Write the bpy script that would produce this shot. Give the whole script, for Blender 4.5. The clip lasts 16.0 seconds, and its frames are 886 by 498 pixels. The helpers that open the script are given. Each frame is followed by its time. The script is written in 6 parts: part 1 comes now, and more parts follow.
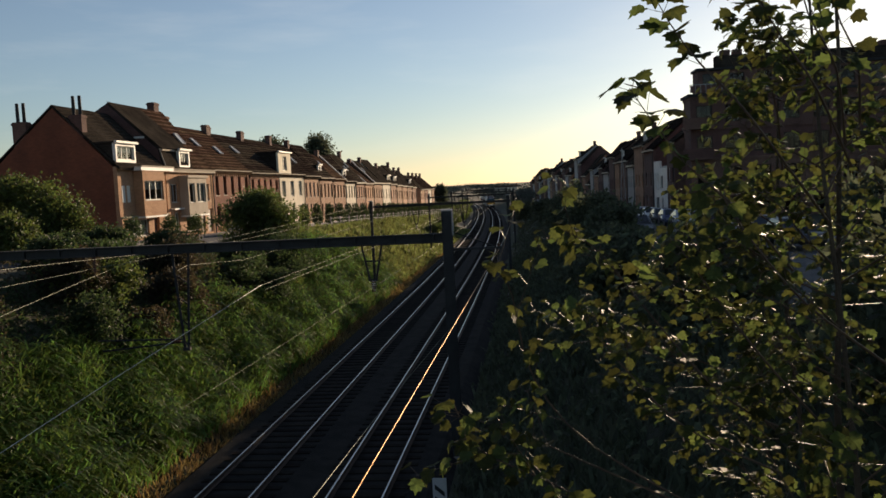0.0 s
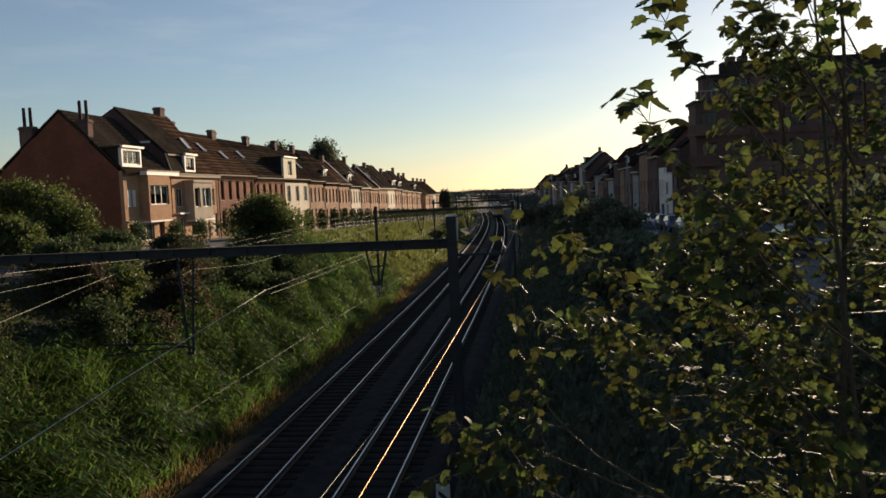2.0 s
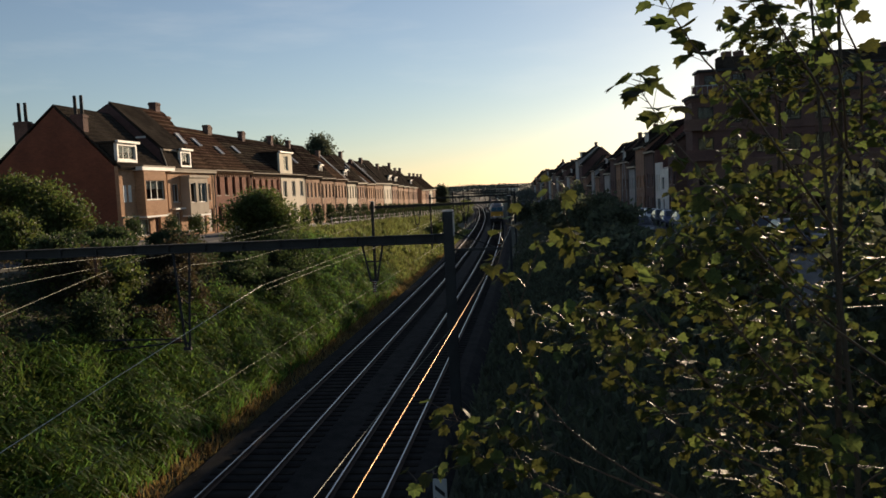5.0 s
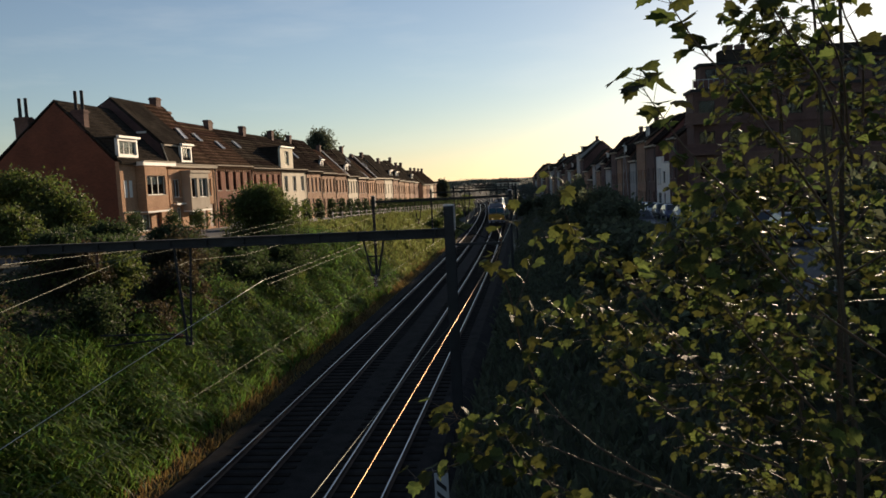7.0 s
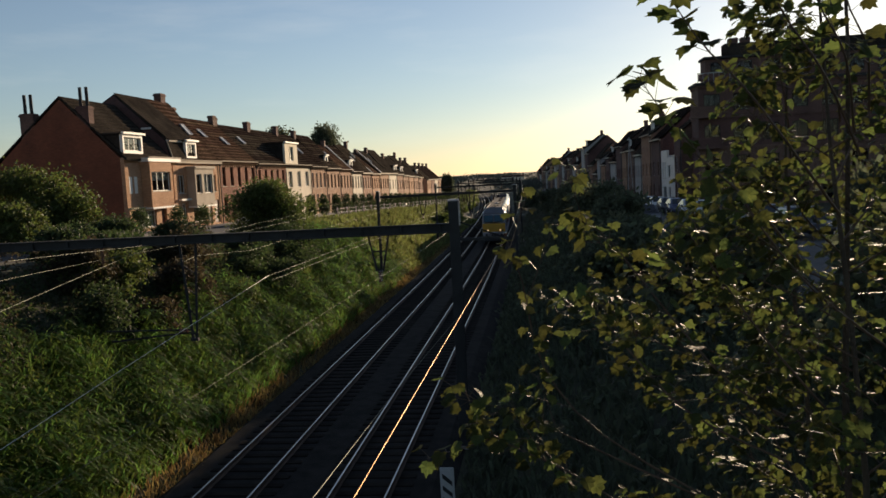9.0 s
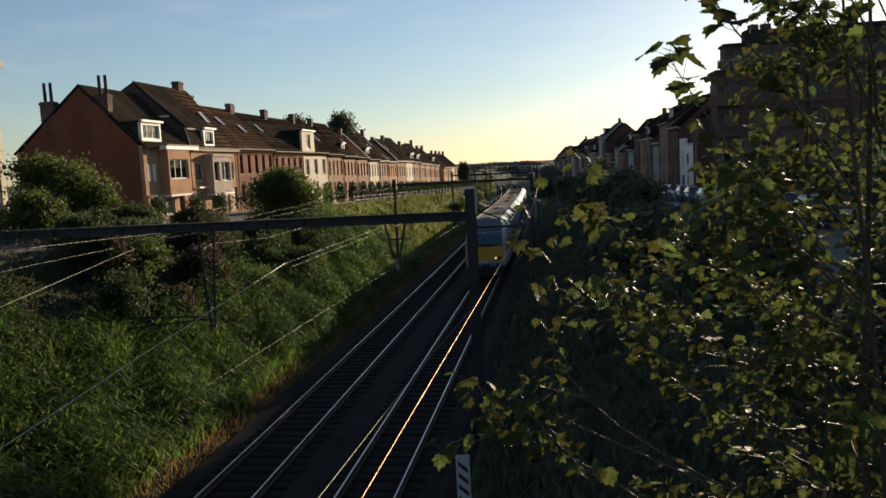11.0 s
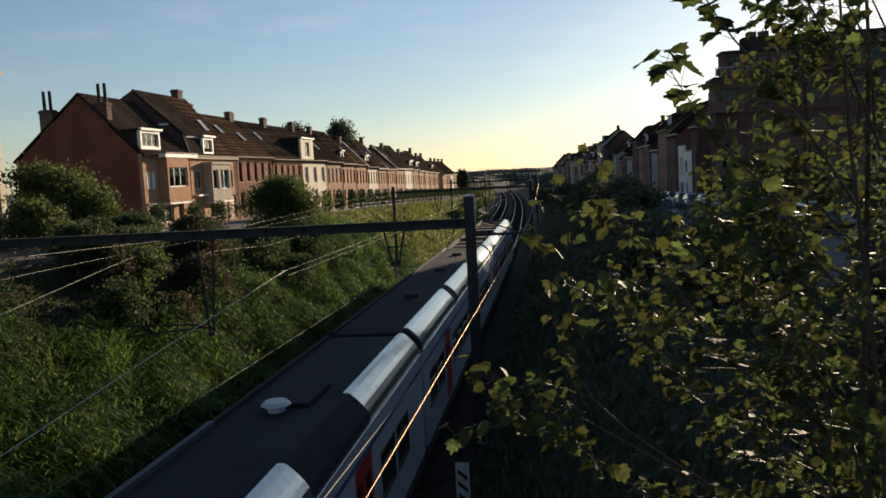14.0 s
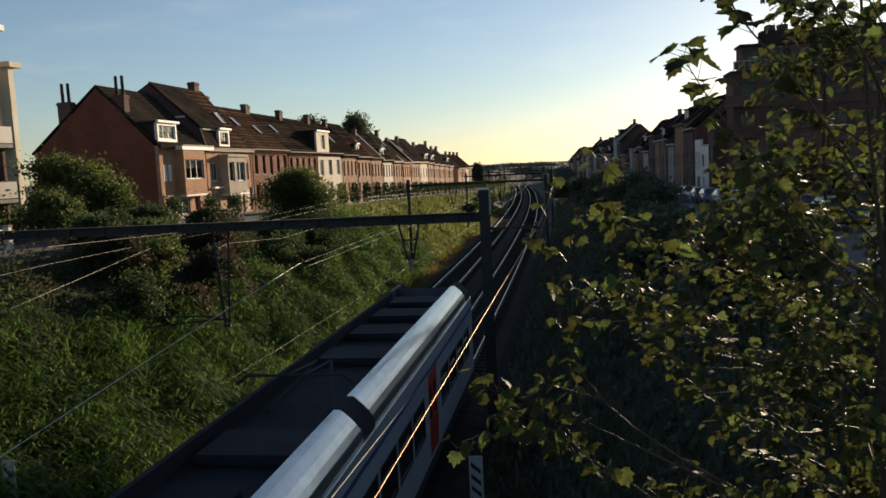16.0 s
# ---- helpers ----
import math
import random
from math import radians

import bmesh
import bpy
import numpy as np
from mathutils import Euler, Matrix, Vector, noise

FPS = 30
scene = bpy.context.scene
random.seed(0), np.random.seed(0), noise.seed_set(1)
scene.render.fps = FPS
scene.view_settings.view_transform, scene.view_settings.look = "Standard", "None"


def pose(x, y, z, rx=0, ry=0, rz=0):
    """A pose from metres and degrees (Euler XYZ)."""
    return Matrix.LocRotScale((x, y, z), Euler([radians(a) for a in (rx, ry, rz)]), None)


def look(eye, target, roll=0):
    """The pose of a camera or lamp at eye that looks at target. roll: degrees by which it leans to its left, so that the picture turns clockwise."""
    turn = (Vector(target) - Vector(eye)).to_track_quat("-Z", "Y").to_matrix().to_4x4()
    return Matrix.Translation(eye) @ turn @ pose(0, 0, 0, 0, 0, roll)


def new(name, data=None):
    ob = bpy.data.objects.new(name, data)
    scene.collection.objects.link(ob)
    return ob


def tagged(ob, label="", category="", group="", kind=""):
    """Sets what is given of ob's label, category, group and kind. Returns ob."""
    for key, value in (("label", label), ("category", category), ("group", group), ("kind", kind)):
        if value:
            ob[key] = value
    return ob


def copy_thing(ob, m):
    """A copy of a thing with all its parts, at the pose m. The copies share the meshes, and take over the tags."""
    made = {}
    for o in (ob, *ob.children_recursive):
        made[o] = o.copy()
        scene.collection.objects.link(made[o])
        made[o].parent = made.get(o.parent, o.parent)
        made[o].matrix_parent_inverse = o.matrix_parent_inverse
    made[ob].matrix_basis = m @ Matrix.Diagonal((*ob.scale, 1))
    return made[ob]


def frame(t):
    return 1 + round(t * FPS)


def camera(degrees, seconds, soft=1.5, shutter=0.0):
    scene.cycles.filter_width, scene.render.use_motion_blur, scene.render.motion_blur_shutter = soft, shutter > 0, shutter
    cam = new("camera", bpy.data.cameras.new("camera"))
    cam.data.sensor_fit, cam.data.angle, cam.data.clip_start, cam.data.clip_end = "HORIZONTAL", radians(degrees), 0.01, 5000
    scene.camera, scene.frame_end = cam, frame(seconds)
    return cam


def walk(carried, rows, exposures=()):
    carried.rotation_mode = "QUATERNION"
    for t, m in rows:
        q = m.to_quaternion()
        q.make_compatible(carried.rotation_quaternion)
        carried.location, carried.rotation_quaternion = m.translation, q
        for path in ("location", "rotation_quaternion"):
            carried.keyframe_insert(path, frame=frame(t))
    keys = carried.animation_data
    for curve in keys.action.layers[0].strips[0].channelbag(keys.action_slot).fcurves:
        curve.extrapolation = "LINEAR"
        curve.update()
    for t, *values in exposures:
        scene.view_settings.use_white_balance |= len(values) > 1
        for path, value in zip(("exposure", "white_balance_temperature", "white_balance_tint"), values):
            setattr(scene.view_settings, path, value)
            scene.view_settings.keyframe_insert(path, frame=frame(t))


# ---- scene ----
EYE = 8.0
cam = camera(57.47, 16.0, soft=1.6)
walk(cam, [
    (0.0, pose(0, 0, EYE, 85.585, 2.792, 6.173)),
    (0.5, pose(0, 0, EYE, 85.548, 2.849, 6.317)),
    (1.0, pose(0, 0, EYE, 85.658, 2.788, 6.459)),
    (1.5, pose(0, 0, EYE, 85.833, 2.661, 6.542)),
    (2.0, pose(0, 0, EYE, 85.991, 2.584, 6.511)),
    (2.5, pose(0, 0, EYE, 85.941, 2.690, 6.432)),
    (3.0, pose(0, 0, EYE, 85.885, 2.783, 6.336)),
    (3.5, pose(0, 0, EYE, 85.812, 2.712, 6.309)),
    (4.0, pose(0, 0, EYE, 85.712, 2.665, 6.298)),
    (6.5, pose(0, 0, EYE, 85.465, 2.604, 6.212)),
    (7.0, pose(0, 0, EYE, 85.250, 2.757, 6.322)),
    (7.5, pose(0, 0, EYE, 85.191, 2.899, 6.407)),
    (8.0, pose(0, 0, EYE, 85.206, 2.941, 6.420)),
    (8.5, pose(0, 0, EYE, 85.090, 2.944, 6.534)),
    (9.0, pose(0, 0, EYE, 84.906, 2.986, 6.641)),
    (11.5, pose(0, 0, EYE, 83.908, 2.813, 8.150)),
    (12.0, pose(0, 0, EYE, 83.762, 2.709, 8.345)),
    (12.5, pose(0, 0, EYE, 83.989, 2.717, 8.083)),
    (13.0, pose(0, 0, EYE, 84.306, 2.839, 7.901)),
    (13.5, pose(0, 0, EYE, 84.508, 3.006, 7.702)),
    (14.0, pose(0, 0, EYE, 84.641, 3.038, 7.745)),
    (14.5, pose(0, 0, EYE, 84.588, 3.092, 7.810)),
    (15.0, pose(0, 0, EYE, 84.417, 3.017, 8.067)),
    (15.5, pose(0, 0, EYE, 84.284, 2.959, 8.448)),
    (16.0, pose(0, 0, EYE, 84.226, 2.806, 8.811)),
], exposures=[(0.0, 0.2, 6900, 15), (9.0, 0.22, 6900, 15), (11.5, 0.32, 6650, 13), (16.0, 0.28, 6650, 13)])

# ---- world, sun ----
SUN_AZ, SUN_EL = radians(20.8), radians(10.0)
SUN_DIR = Vector((math.sin(SUN_AZ) * math.cos(SUN_EL), math.cos(SUN_AZ) * math.cos(SUN_EL), math.sin(SUN_EL)))
world = bpy.data.worlds.new("sky")
scene.world = world
world.use_nodes = True
wn = world.node_tree
sky = wn.nodes.new("ShaderNodeTexSky")
sky.sky_type, sky.sun_disc = "NISHITA", False
sky.sun_elevation, sky.sun_rotation = SUN_EL, SUN_AZ
sky.air_density, sky.dust_density, sky.ozone_density = 1.0, 0.22, 3.0
wn.nodes["Background"].inputs["Strength"].default_value = 0.1
# thin high cloud drawn out in streaks over the horizon
wtc, wmap, wno, wfall, wmul, wmix, wsat = (wn.nodes.new(k) for k in ("ShaderNodeTexCoord", "ShaderNodeMapping", "ShaderNodeTexNoise", "ShaderNodeMapRange", "ShaderNodeMath", "ShaderNodeMix", "ShaderNodeHueSaturation"))
wmap.inputs["Rotation"].default_value, wmap.inputs["Scale"].default_value = (0, radians(-7), 0), (3.0, 3.0, 17.0)
wno.inputs["Scale"].default_value, wno.inputs["Detail"].default_value, wno.inputs["Roughness"].default_value = 1.6, 7, 0.58
wfall.inputs["From Min"].default_value, wfall.inputs["From Max"].default_value = 0.5, 0.78
wmul.operation, wmul.use_clamp = "MULTIPLY", True
wmul.inputs[1].default_value = 0.09
wsat.inputs["Saturation"].default_value = 0.87
wmix.data_type = "RGBA"
wmix.inputs[7].default_value = (9.5, 9.6, 8.8, 1)
wn.links.new(wtc.outputs["Generated"], wmap.inputs["Vector"])
wn.links.new(wmap.outputs[0], wno.inputs["Vector"])
wn.links.new(wno.outputs["Fac"], wfall.inputs["Value"])
wn.links.new(wfall.outputs[0], wmul.inputs[0])
wn.links.new(wmul.outputs[0], wmix.inputs["Factor"])
wn.links.new(sky.outputs[0], wsat.inputs["Color"])
wn.links.new(wsat.outputs[0], wmix.inputs[6])
wn.links.new(wmix.outputs[2], wn.nodes["Background"].inputs["Color"])
sun = new("sun", bpy.data.lights.new("sun", "SUN"))
sun.data.energy, sun.data.angle, sun.data.color = 5.0, radians(0.6), (1.0, 0.8, 0.56)
sun.matrix_world = look(SUN_DIR * 300, (0, 0, 0))

# ---- materials ----
def material(name, color, rough=0.8, dark=None, scale=4.0, fine=40.0, bump=0.2, metal=0.0, spread=0.0, extra=None, spec=0.4):
    """A surface with two scales of noise between two colours, a fine bump, and a spread of tone from piece to piece."""
    m = bpy.data.materials.new(name)
    m.use_nodes = True
    nt = m.node_tree
    b = nt.nodes["Principled BSDF"]
    b.inputs["Roughness"].default_value, b.inputs["Metallic"].default_value = rough, metal
    b.inputs["Specular IOR Level"].default_value = spec
    if dark is None:
        dark = tuple(c * 0.6 for c in color)
    tc = nt.nodes.new("ShaderNodeTexCoord")
    n1, n2 = nt.nodes.new("ShaderNodeTexNoise"), nt.nodes.new("ShaderNodeTexNoise")
    n1.inputs["Scale"].default_value, n1.inputs["Detail"].default_value = scale, 4
    n2.inputs["Scale"].default_value, n2.inputs["Detail"].default_value = fine, 3
    for n in (n1, n2):
        nt.links.new(tc.outputs["Object"], n.inputs["Vector"])
    mixf = nt.nodes.new("ShaderNodeMath")
    mixf.operation = "MULTIPLY_ADD"
    nt.links.new(n2.outputs["Fac"], mixf.inputs[0])
    mixf.inputs[1].default_value = 0.5
    sub = nt.nodes.new("ShaderNodeMath")
    sub.operation = "SUBTRACT"
    nt.links.new(n1.outputs["Fac"], sub.inputs[0])
    sub.inputs[1].default_value = 0.25
    nt.links.new(sub.outputs[0], mixf.inputs[2])
    ramp = nt.nodes.new("ShaderNodeValToRGB")
    ramp.color_ramp.elements[0].position, ramp.color_ramp.elements[1].position = 0.3, 0.7
    ramp.color_ramp.elements[0].color, ramp.color_ramp.elements[1].color = (*dark, 1), (*color, 1)
    nt.links.new(mixf.outputs[0], ramp.inputs[0])
    col = ramp.outputs[0]
    if spread:
        hsv = nt.nodes.new("ShaderNodeHueSaturation")
        rnd = nt.nodes.new("ShaderNodeObjectInfo") if spread > 0 else nt.nodes.new("ShaderNodeNewGeometry")
        mr = nt.nodes.new("ShaderNodeMapRange")
        mr.inputs["To Min"].default_value, mr.inputs["To Max"].default_value = 1 - abs(spread), 1 + abs(spread)
        nt.links.new(rnd.outputs["Random" if spread > 0 else "Random Per Island"], mr.inputs["Value"])
        nt.links.new(mr.outputs[0], hsv.inputs["Value"])
        hue = nt.nodes.new("ShaderNodeMapRange")
        hue.inputs["To Min"].default_value, hue.inputs["To Max"].default_value = 0.5 - abs(spread) * 0.08, 0.5 + abs(spread) * 0.05
        nt.links.new(rnd.outputs["Random" if spread > 0 else "Random Per Island"], hue.inputs["Value"])
        nt.links.new(hue.outputs[0], hsv.inputs["Hue"])
        nt.links.new(col, hsv.inputs["Color"])
        col = hsv.outputs[0]
    nt.links.new(col, b.inputs["Base Color"])
    if bump:
        bm_ = nt.nodes.new("ShaderNodeBump")
        bm_.inputs["Strength"].default_value, bm_.inputs["Distance"].default_value = bump, 0.02
        nt.links.new(n2.outputs["Fac"], bm_.inputs["Height"])
        nt.links.new(bm_.outputs[0], b.inputs["Normal"])
    if extra:
        extra(nt, b, col, tc)
    return m


def coursed(width, height, mortar, depth=0.5, joint=0.55):
    """Courses of bricks or tiles laid over a surface, across the object's x and z (y taken in on side faces)."""
    def add(nt, b, col, tc):
        sep, comb, s = nt.nodes.new("ShaderNodeSeparateXYZ"), nt.nodes.new("ShaderNodeCombineXYZ"), nt.nodes.new("ShaderNodeMath")
        nt.links.new(tc.outputs["Object"], sep.inputs[0])
        s.operation = "ADD"
        nt.links.new(sep.outputs[0], s.inputs[0])
        nt.links.new(sep.outputs[1], s.inputs[1])
        nt.links.new(s.outputs[0], comb.inputs[0])
        nt.links.new(sep.outputs[2], comb.inputs[1])
        br = nt.nodes.new("ShaderNodeTexBrick")
        br.inputs["Scale"].default_value = 1.0
        br.inputs["Brick Width"].default_value, br.inputs["Row Height"].default_value = width, height
        br.inputs["Mortar Size"].default_value = mortar
        br.inputs["Color1"].default_value, br.inputs["Color2"].default_value, br.inputs["Mortar"].default_value = (1, 1, 1, 1), (0.72, 0.72, 0.72, 1), (joint, joint, joint, 1)
        nt.links.new(comb.outputs[0], br.inputs["Vector"])
        mul = nt.nodes.new("ShaderNodeMix")
        mul.data_type, mul.blend_type = "RGBA", "MULTIPLY"
        mul.inputs["Factor"].default_value = 1.0
        nt.links.new(col, mul.inputs[6])
        nt.links.new(br.outputs["Color"], mul.inputs[7])
        nt.links.new(mul.outputs[2], b.inputs["Base Color"])
        bp = nt.nodes.new("ShaderNodeBump")
        bp.inputs["Strength"].default_value, bp.inputs["Distance"].default_value = depth, 0.02
        bp.invert = True
        nt.links.new(br.outputs["Fac"], bp.inputs["Height"])
        nt.links.new(bp.outputs[0], b.inputs["Normal"])
    return add


def leafy(nt, b, col, tc, through_part=0.5):
    """Leaves let light through."""
    tr, mix = nt.nodes.new("ShaderNodeBsdfTranslucent"), nt.nodes.new("ShaderNodeMixShader")
    hsv = nt.nodes.new("ShaderNodeHueSaturation")
    hsv.inputs["Value"].default_value, hsv.inputs["Saturation"].default_value = 1.7, 1.05
    nt.links.new(col, hsv.inputs["Color"])
    nt.links.new(hsv.outputs[0], tr.inputs["Color"])
    mix.inputs[0].default_value = through_part
    nt.links.new(b.outputs[0], mix.inputs[1])
    nt.links.new(tr.outputs[0], mix.inputs[2])
    nt.links.new(mix.outputs[0], nt.nodes["Material Output"].inputs["Surface"])


def thin_leafy(nt, b, col, tc):
    """Thin blades let more light through."""
    leafy(nt, b, col, tc, 0.66)


def glowing(name, color, strength):
    m = bpy.data.materials.new(name)
    m.use_nodes = True
    b = m.node_tree.nodes["Principled BSDF"]
    b.inputs["Base Color"].default_value = b.inputs["Emission Color"].default_value = (*color, 1)
    b.inputs["Emission Strength"].default_value = strength
    return m


def glazing(name, color=(0.55, 0.6, 0.6), rough=0.02):
    m = bpy.data.materials.new(name)
    m.use_nodes = True
    b = m.node_tree.nodes["Principled BSDF"]
    b.inputs["Base Color"].default_value = (*color, 1)
    b.inputs["Roughness"].default_value, b.inputs["Transmission Weight"].default_value, b.inputs["IOR"].default_value = rough, 1.0, 1.3
    return m


M_SOIL = material("soil_and_grass", (0.05, 0.055, 0.022), 0.95, (0.026, 0.026, 0.014), 0.8, 9, 0.6)
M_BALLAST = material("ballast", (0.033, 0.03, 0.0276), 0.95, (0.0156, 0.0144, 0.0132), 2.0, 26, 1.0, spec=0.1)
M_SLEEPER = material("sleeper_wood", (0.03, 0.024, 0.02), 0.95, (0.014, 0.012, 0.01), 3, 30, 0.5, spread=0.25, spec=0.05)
M_RAILTOP = material("worn_rail_steel", (0.5, 0.49, 0.47), 0.3, (0.38, 0.37, 0.35), 1, 60, 0.05, metal=1.0)
M_RAIL = material("rusty_rail", (0.10, 0.06, 0.04), 0.8, (0.06, 0.035, 0.025), 4, 50, 0.3)
M_ASPHALT = material("asphalt", (0.06, 0.06, 0.062), 0.85, (0.04, 0.04, 0.042), 0.7, 60, 0.3)
M_PAVING = material("pavement_slabs", (0.22, 0.21, 0.2), 0.9, (0.15, 0.145, 0.14), 1, 30, 0.3, extra=coursed(0.5, 0.5, 0.012))
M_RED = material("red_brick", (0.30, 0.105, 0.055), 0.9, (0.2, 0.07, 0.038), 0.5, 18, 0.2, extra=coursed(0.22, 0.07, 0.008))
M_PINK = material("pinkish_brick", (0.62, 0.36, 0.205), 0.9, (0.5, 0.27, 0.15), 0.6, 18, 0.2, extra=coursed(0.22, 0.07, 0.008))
M_BROWN = material("brown_brick", (0.47, 0.27, 0.165), 0.9, (0.33, 0.18, 0.11), 0.6, 18, 0.2, spread=0.15, extra=coursed(0.22, 0.07, 0.008))
M_DARKBRICK = material("dark_brick", (0.2, 0.115, 0.09), 0.9, (0.13, 0.075, 0.06), 0.6, 18, 0.2, spread=0.2, extra=coursed(0.22, 0.07, 0.008))
M_CREAM = material("cream_render", (0.76, 0.68, 0.52), 0.85, (0.63, 0.55, 0.41), 0.5, 20, 0.15, spread=0.08)
M_GREYREND = material("grey_render", (0.42, 0.41, 0.38), 0.85, (0.33, 0.32, 0.3), 0.5, 20, 0.15, spread=0.1)
M_STONE = material("pale_stone", (0.46, 0.39, 0.30), 0.85, (0.34, 0.285, 0.22), 0.7, 25, 0.2)
M_WHITE = material("white_paint", (0.8, 0.78, 0.72), 0.55, (0.66, 0.63, 0.57), 1.0, 30, 0.08)
M_TILE = material("dark_roof_tiles", (0.115, 0.092, 0.073), 0.9, (0.042, 0.034, 0.028), 0.5, 6, 0.5, spread=0.4, spec=0.0, extra=coursed(0.3, 0.33, 0.07, 1.0, 0.3))
M_TILE_B = material("brown_roof_tiles", (0.22, 0.142, 0.098), 0.9, (0.085, 0.057, 0.042), 0.5, 7, 0.4, spread=0.25, spec=0.0, extra=coursed(0.3, 0.33, 0.07, 1.0, 0.3))
M_SLATE = material("slate", (0.075, 0.064, 0.052), 0.85, (0.034, 0.029, 0.025), 0.5, 8, 0.3, spec=0.0, extra=coursed(0.2, 0.2, 0.014, 0.7, 0.4))
M_ZINC = material("zinc", (0.35, 0.36, 0.37), 0.45, (0.25, 0.26, 0.27), 1, 20, 0.1, metal=0.6)
M_DARKMETAL = material("weathered_dark_steel", (0.034, 0.034, 0.034), 0.8, (0.02, 0.019, 0.018), 2, 40, 0.2)
M_CONCRETE = material("weathered_concrete", (0.3, 0.29, 0.27), 0.9, (0.2, 0.19, 0.175), 1.5, 35, 0.3)
M_COPPER = material("wire_copper", (0.40, 0.23, 0.1), 0.45, (0.33, 0.18, 0.07), 5, 60, 0, metal=1.0)
M_WIRE = material("wire_grey", (0.26, 0.27, 0.2), 0.6, (0.16, 0.16, 0.12), 5, 60, 0, metal=0.4)
# wire colour lightened so the wire looks sunlit
M_SUNLITWIRE = material("painted_sunlit_wire", (0.62, 0.62, 0.54), 0.5, (0.5, 0.5, 0.43), 5, 60, 0, metal=0.3)
M_PORCELAIN = material("brown_porcelain", (0.12, 0.06, 0.04), 0.25, (0.09, 0.045, 0.03), 5, 30, 0)
M_GLASS = glazing("window_glass")
M_CURTAIN = material("net_curtain", (0.72, 0.7, 0.64), 0.9, (0.55, 0.53, 0.48), 2, 14, 0.2)
M_ROOM = material("dim_interior", (0.07, 0.06, 0.05), 0.9, (0.04, 0.035, 0.03), 1, 5, 0)
# skylight glass; the sky's reflection is painted in as a pale base
M_SKYPANE = material("painted_sky_pane", (0.6, 0.6, 0.56), 0.12, (0.5, 0.5, 0.47), 1, 6, 0, spec=0.8)
M_DOOR = material("brown_door_wood", (0.13, 0.055, 0.035), 0.5, (0.08, 0.035, 0.022), 2, 30, 0.2)
M_BARK = material("bark", (0.10, 0.075, 0.05), 0.9, (0.055, 0.042, 0.03), 6, 40, 0.6)
M_TWIG = material("reddish_twig", (0.13, 0.08, 0.05), 0.5, (0.08, 0.05, 0.035), 10, 60, 0.1, spec=0.4)
M_LEAF = material("maple_leaf", (0.075, 0.088, 0.026), 0.48, (0.04, 0.055, 0.02), 6, 60, 0.35, spread=-0.5, extra=leafy, spec=0.1)
M_LEAF_ONE = material("single_maple_leaf", (0.075, 0.088, 0.026), 0.48, (0.04, 0.055, 0.02), 6, 60, 0.35, spread=0.5, extra=leafy, spec=0.1)
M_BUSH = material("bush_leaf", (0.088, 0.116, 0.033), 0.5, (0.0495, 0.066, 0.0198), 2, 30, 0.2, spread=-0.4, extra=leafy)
M_SCRUB = material("brownish_scrub_leaf", (0.06, 0.05, 0.026), 0.6, (0.03, 0.025, 0.015), 2, 30, 0.2, spread=-0.4, extra=leafy)
# leaf green greyed and lifted: distance haze is mixed into this colour
M_FAR = material("hazed_foliage", (0.11, 0.125, 0.1), 0.9, (0.075, 0.085, 0.07), 0.1, 1, 0, spread=-0.3)
M_IVY = material("dark_undergrowth", (0.085, 0.1, 0.06), 0.75, (0.05, 0.06, 0.038), 2, 30, 0.2, spread=-0.4, extra=leafy)
# clipped evergreens; on the bank this dark green also paints in backlit shade
M_HEDGE_SHADE = material("evergreen_and_shaded_leaf", (0.046, 0.069, 0.0253), 0.6, (0.0253, 0.0391, 0.0161), 3, 30, 0.2, spread=-0.3, extra=leafy)
M_GRASS = material("tall_grass", (0.115, 0.19, 0.045), 0.5, (0.06, 0.105, 0.028), 0.5, 20, 0, spread=-0.5, extra=thin_leafy)
M_MEADOW = material("olive_meadow_grass", (0.13, 0.15, 0.05), 0.55, (0.075, 0.085, 0.03), 0.5, 20, 0, spread=-0.45, extra=thin_leafy)
M_DRY = material("dry_grass", (0.22, 0.16, 0.065), 0.7, (0.14, 0.1, 0.04), 0.8, 20, 0, spread=-0.4, extra=leafy)


# ---- shape helpers ----
def box(bm, x0, x1, y0, y1, z0, z1):
    v = [bm.verts.new(p) for p in ((x0, y0, z0), (x1, y0, z0), (x1, y1, z0), (x0, y1, z0), (x0, y0, z1), (x1, y0, z1), (x1, y1, z1), (x0, y1, z1))]
    for f in ((3, 2, 1, 0), (4, 5, 6, 7), (0, 1, 5, 4), (1, 2, 6, 5), (2, 3, 7, 6), (3, 0, 4, 7)):
        bm.faces.new([v[i] for i in f])
    return bm


def boxed(x0, x1, y0, y1, z0, z1, soft=0.0):
    bm = box(bmesh.new(), x0, x1, y0, y1, z0, z1)
    if soft:
        bmesh.ops.bevel(bm, geom=bm.edges[:], offset=soft, segments=2, affect="EDGES")
    return bm


def rod(bm, p, q, r0, r1=None, n=6):
    """A tapered round bar from p to q."""
    p, q = Vector(p), Vector(q)
    r1 = r0 if r1 is None else r1
    d = (q - p).normalized()
    a = d.orthogonal().normalized()
    b = d.cross(a)
    rings = []
    for c, r in ((p, r0), (q, r1)):
        rings.append([bm.verts.new(c + (a * math.cos(i * math.tau / n) + b * math.sin(i * math.tau / n)) * r) for i in range(n)])
    for i in range(n):
        bm.faces.new((rings[0][i], rings[0][(i + 1) % n], rings[1][(i + 1) % n], rings[1][i]))
    bm.faces.new(rings[0][::-1])
    bm.faces.new(rings[1])
    return bm


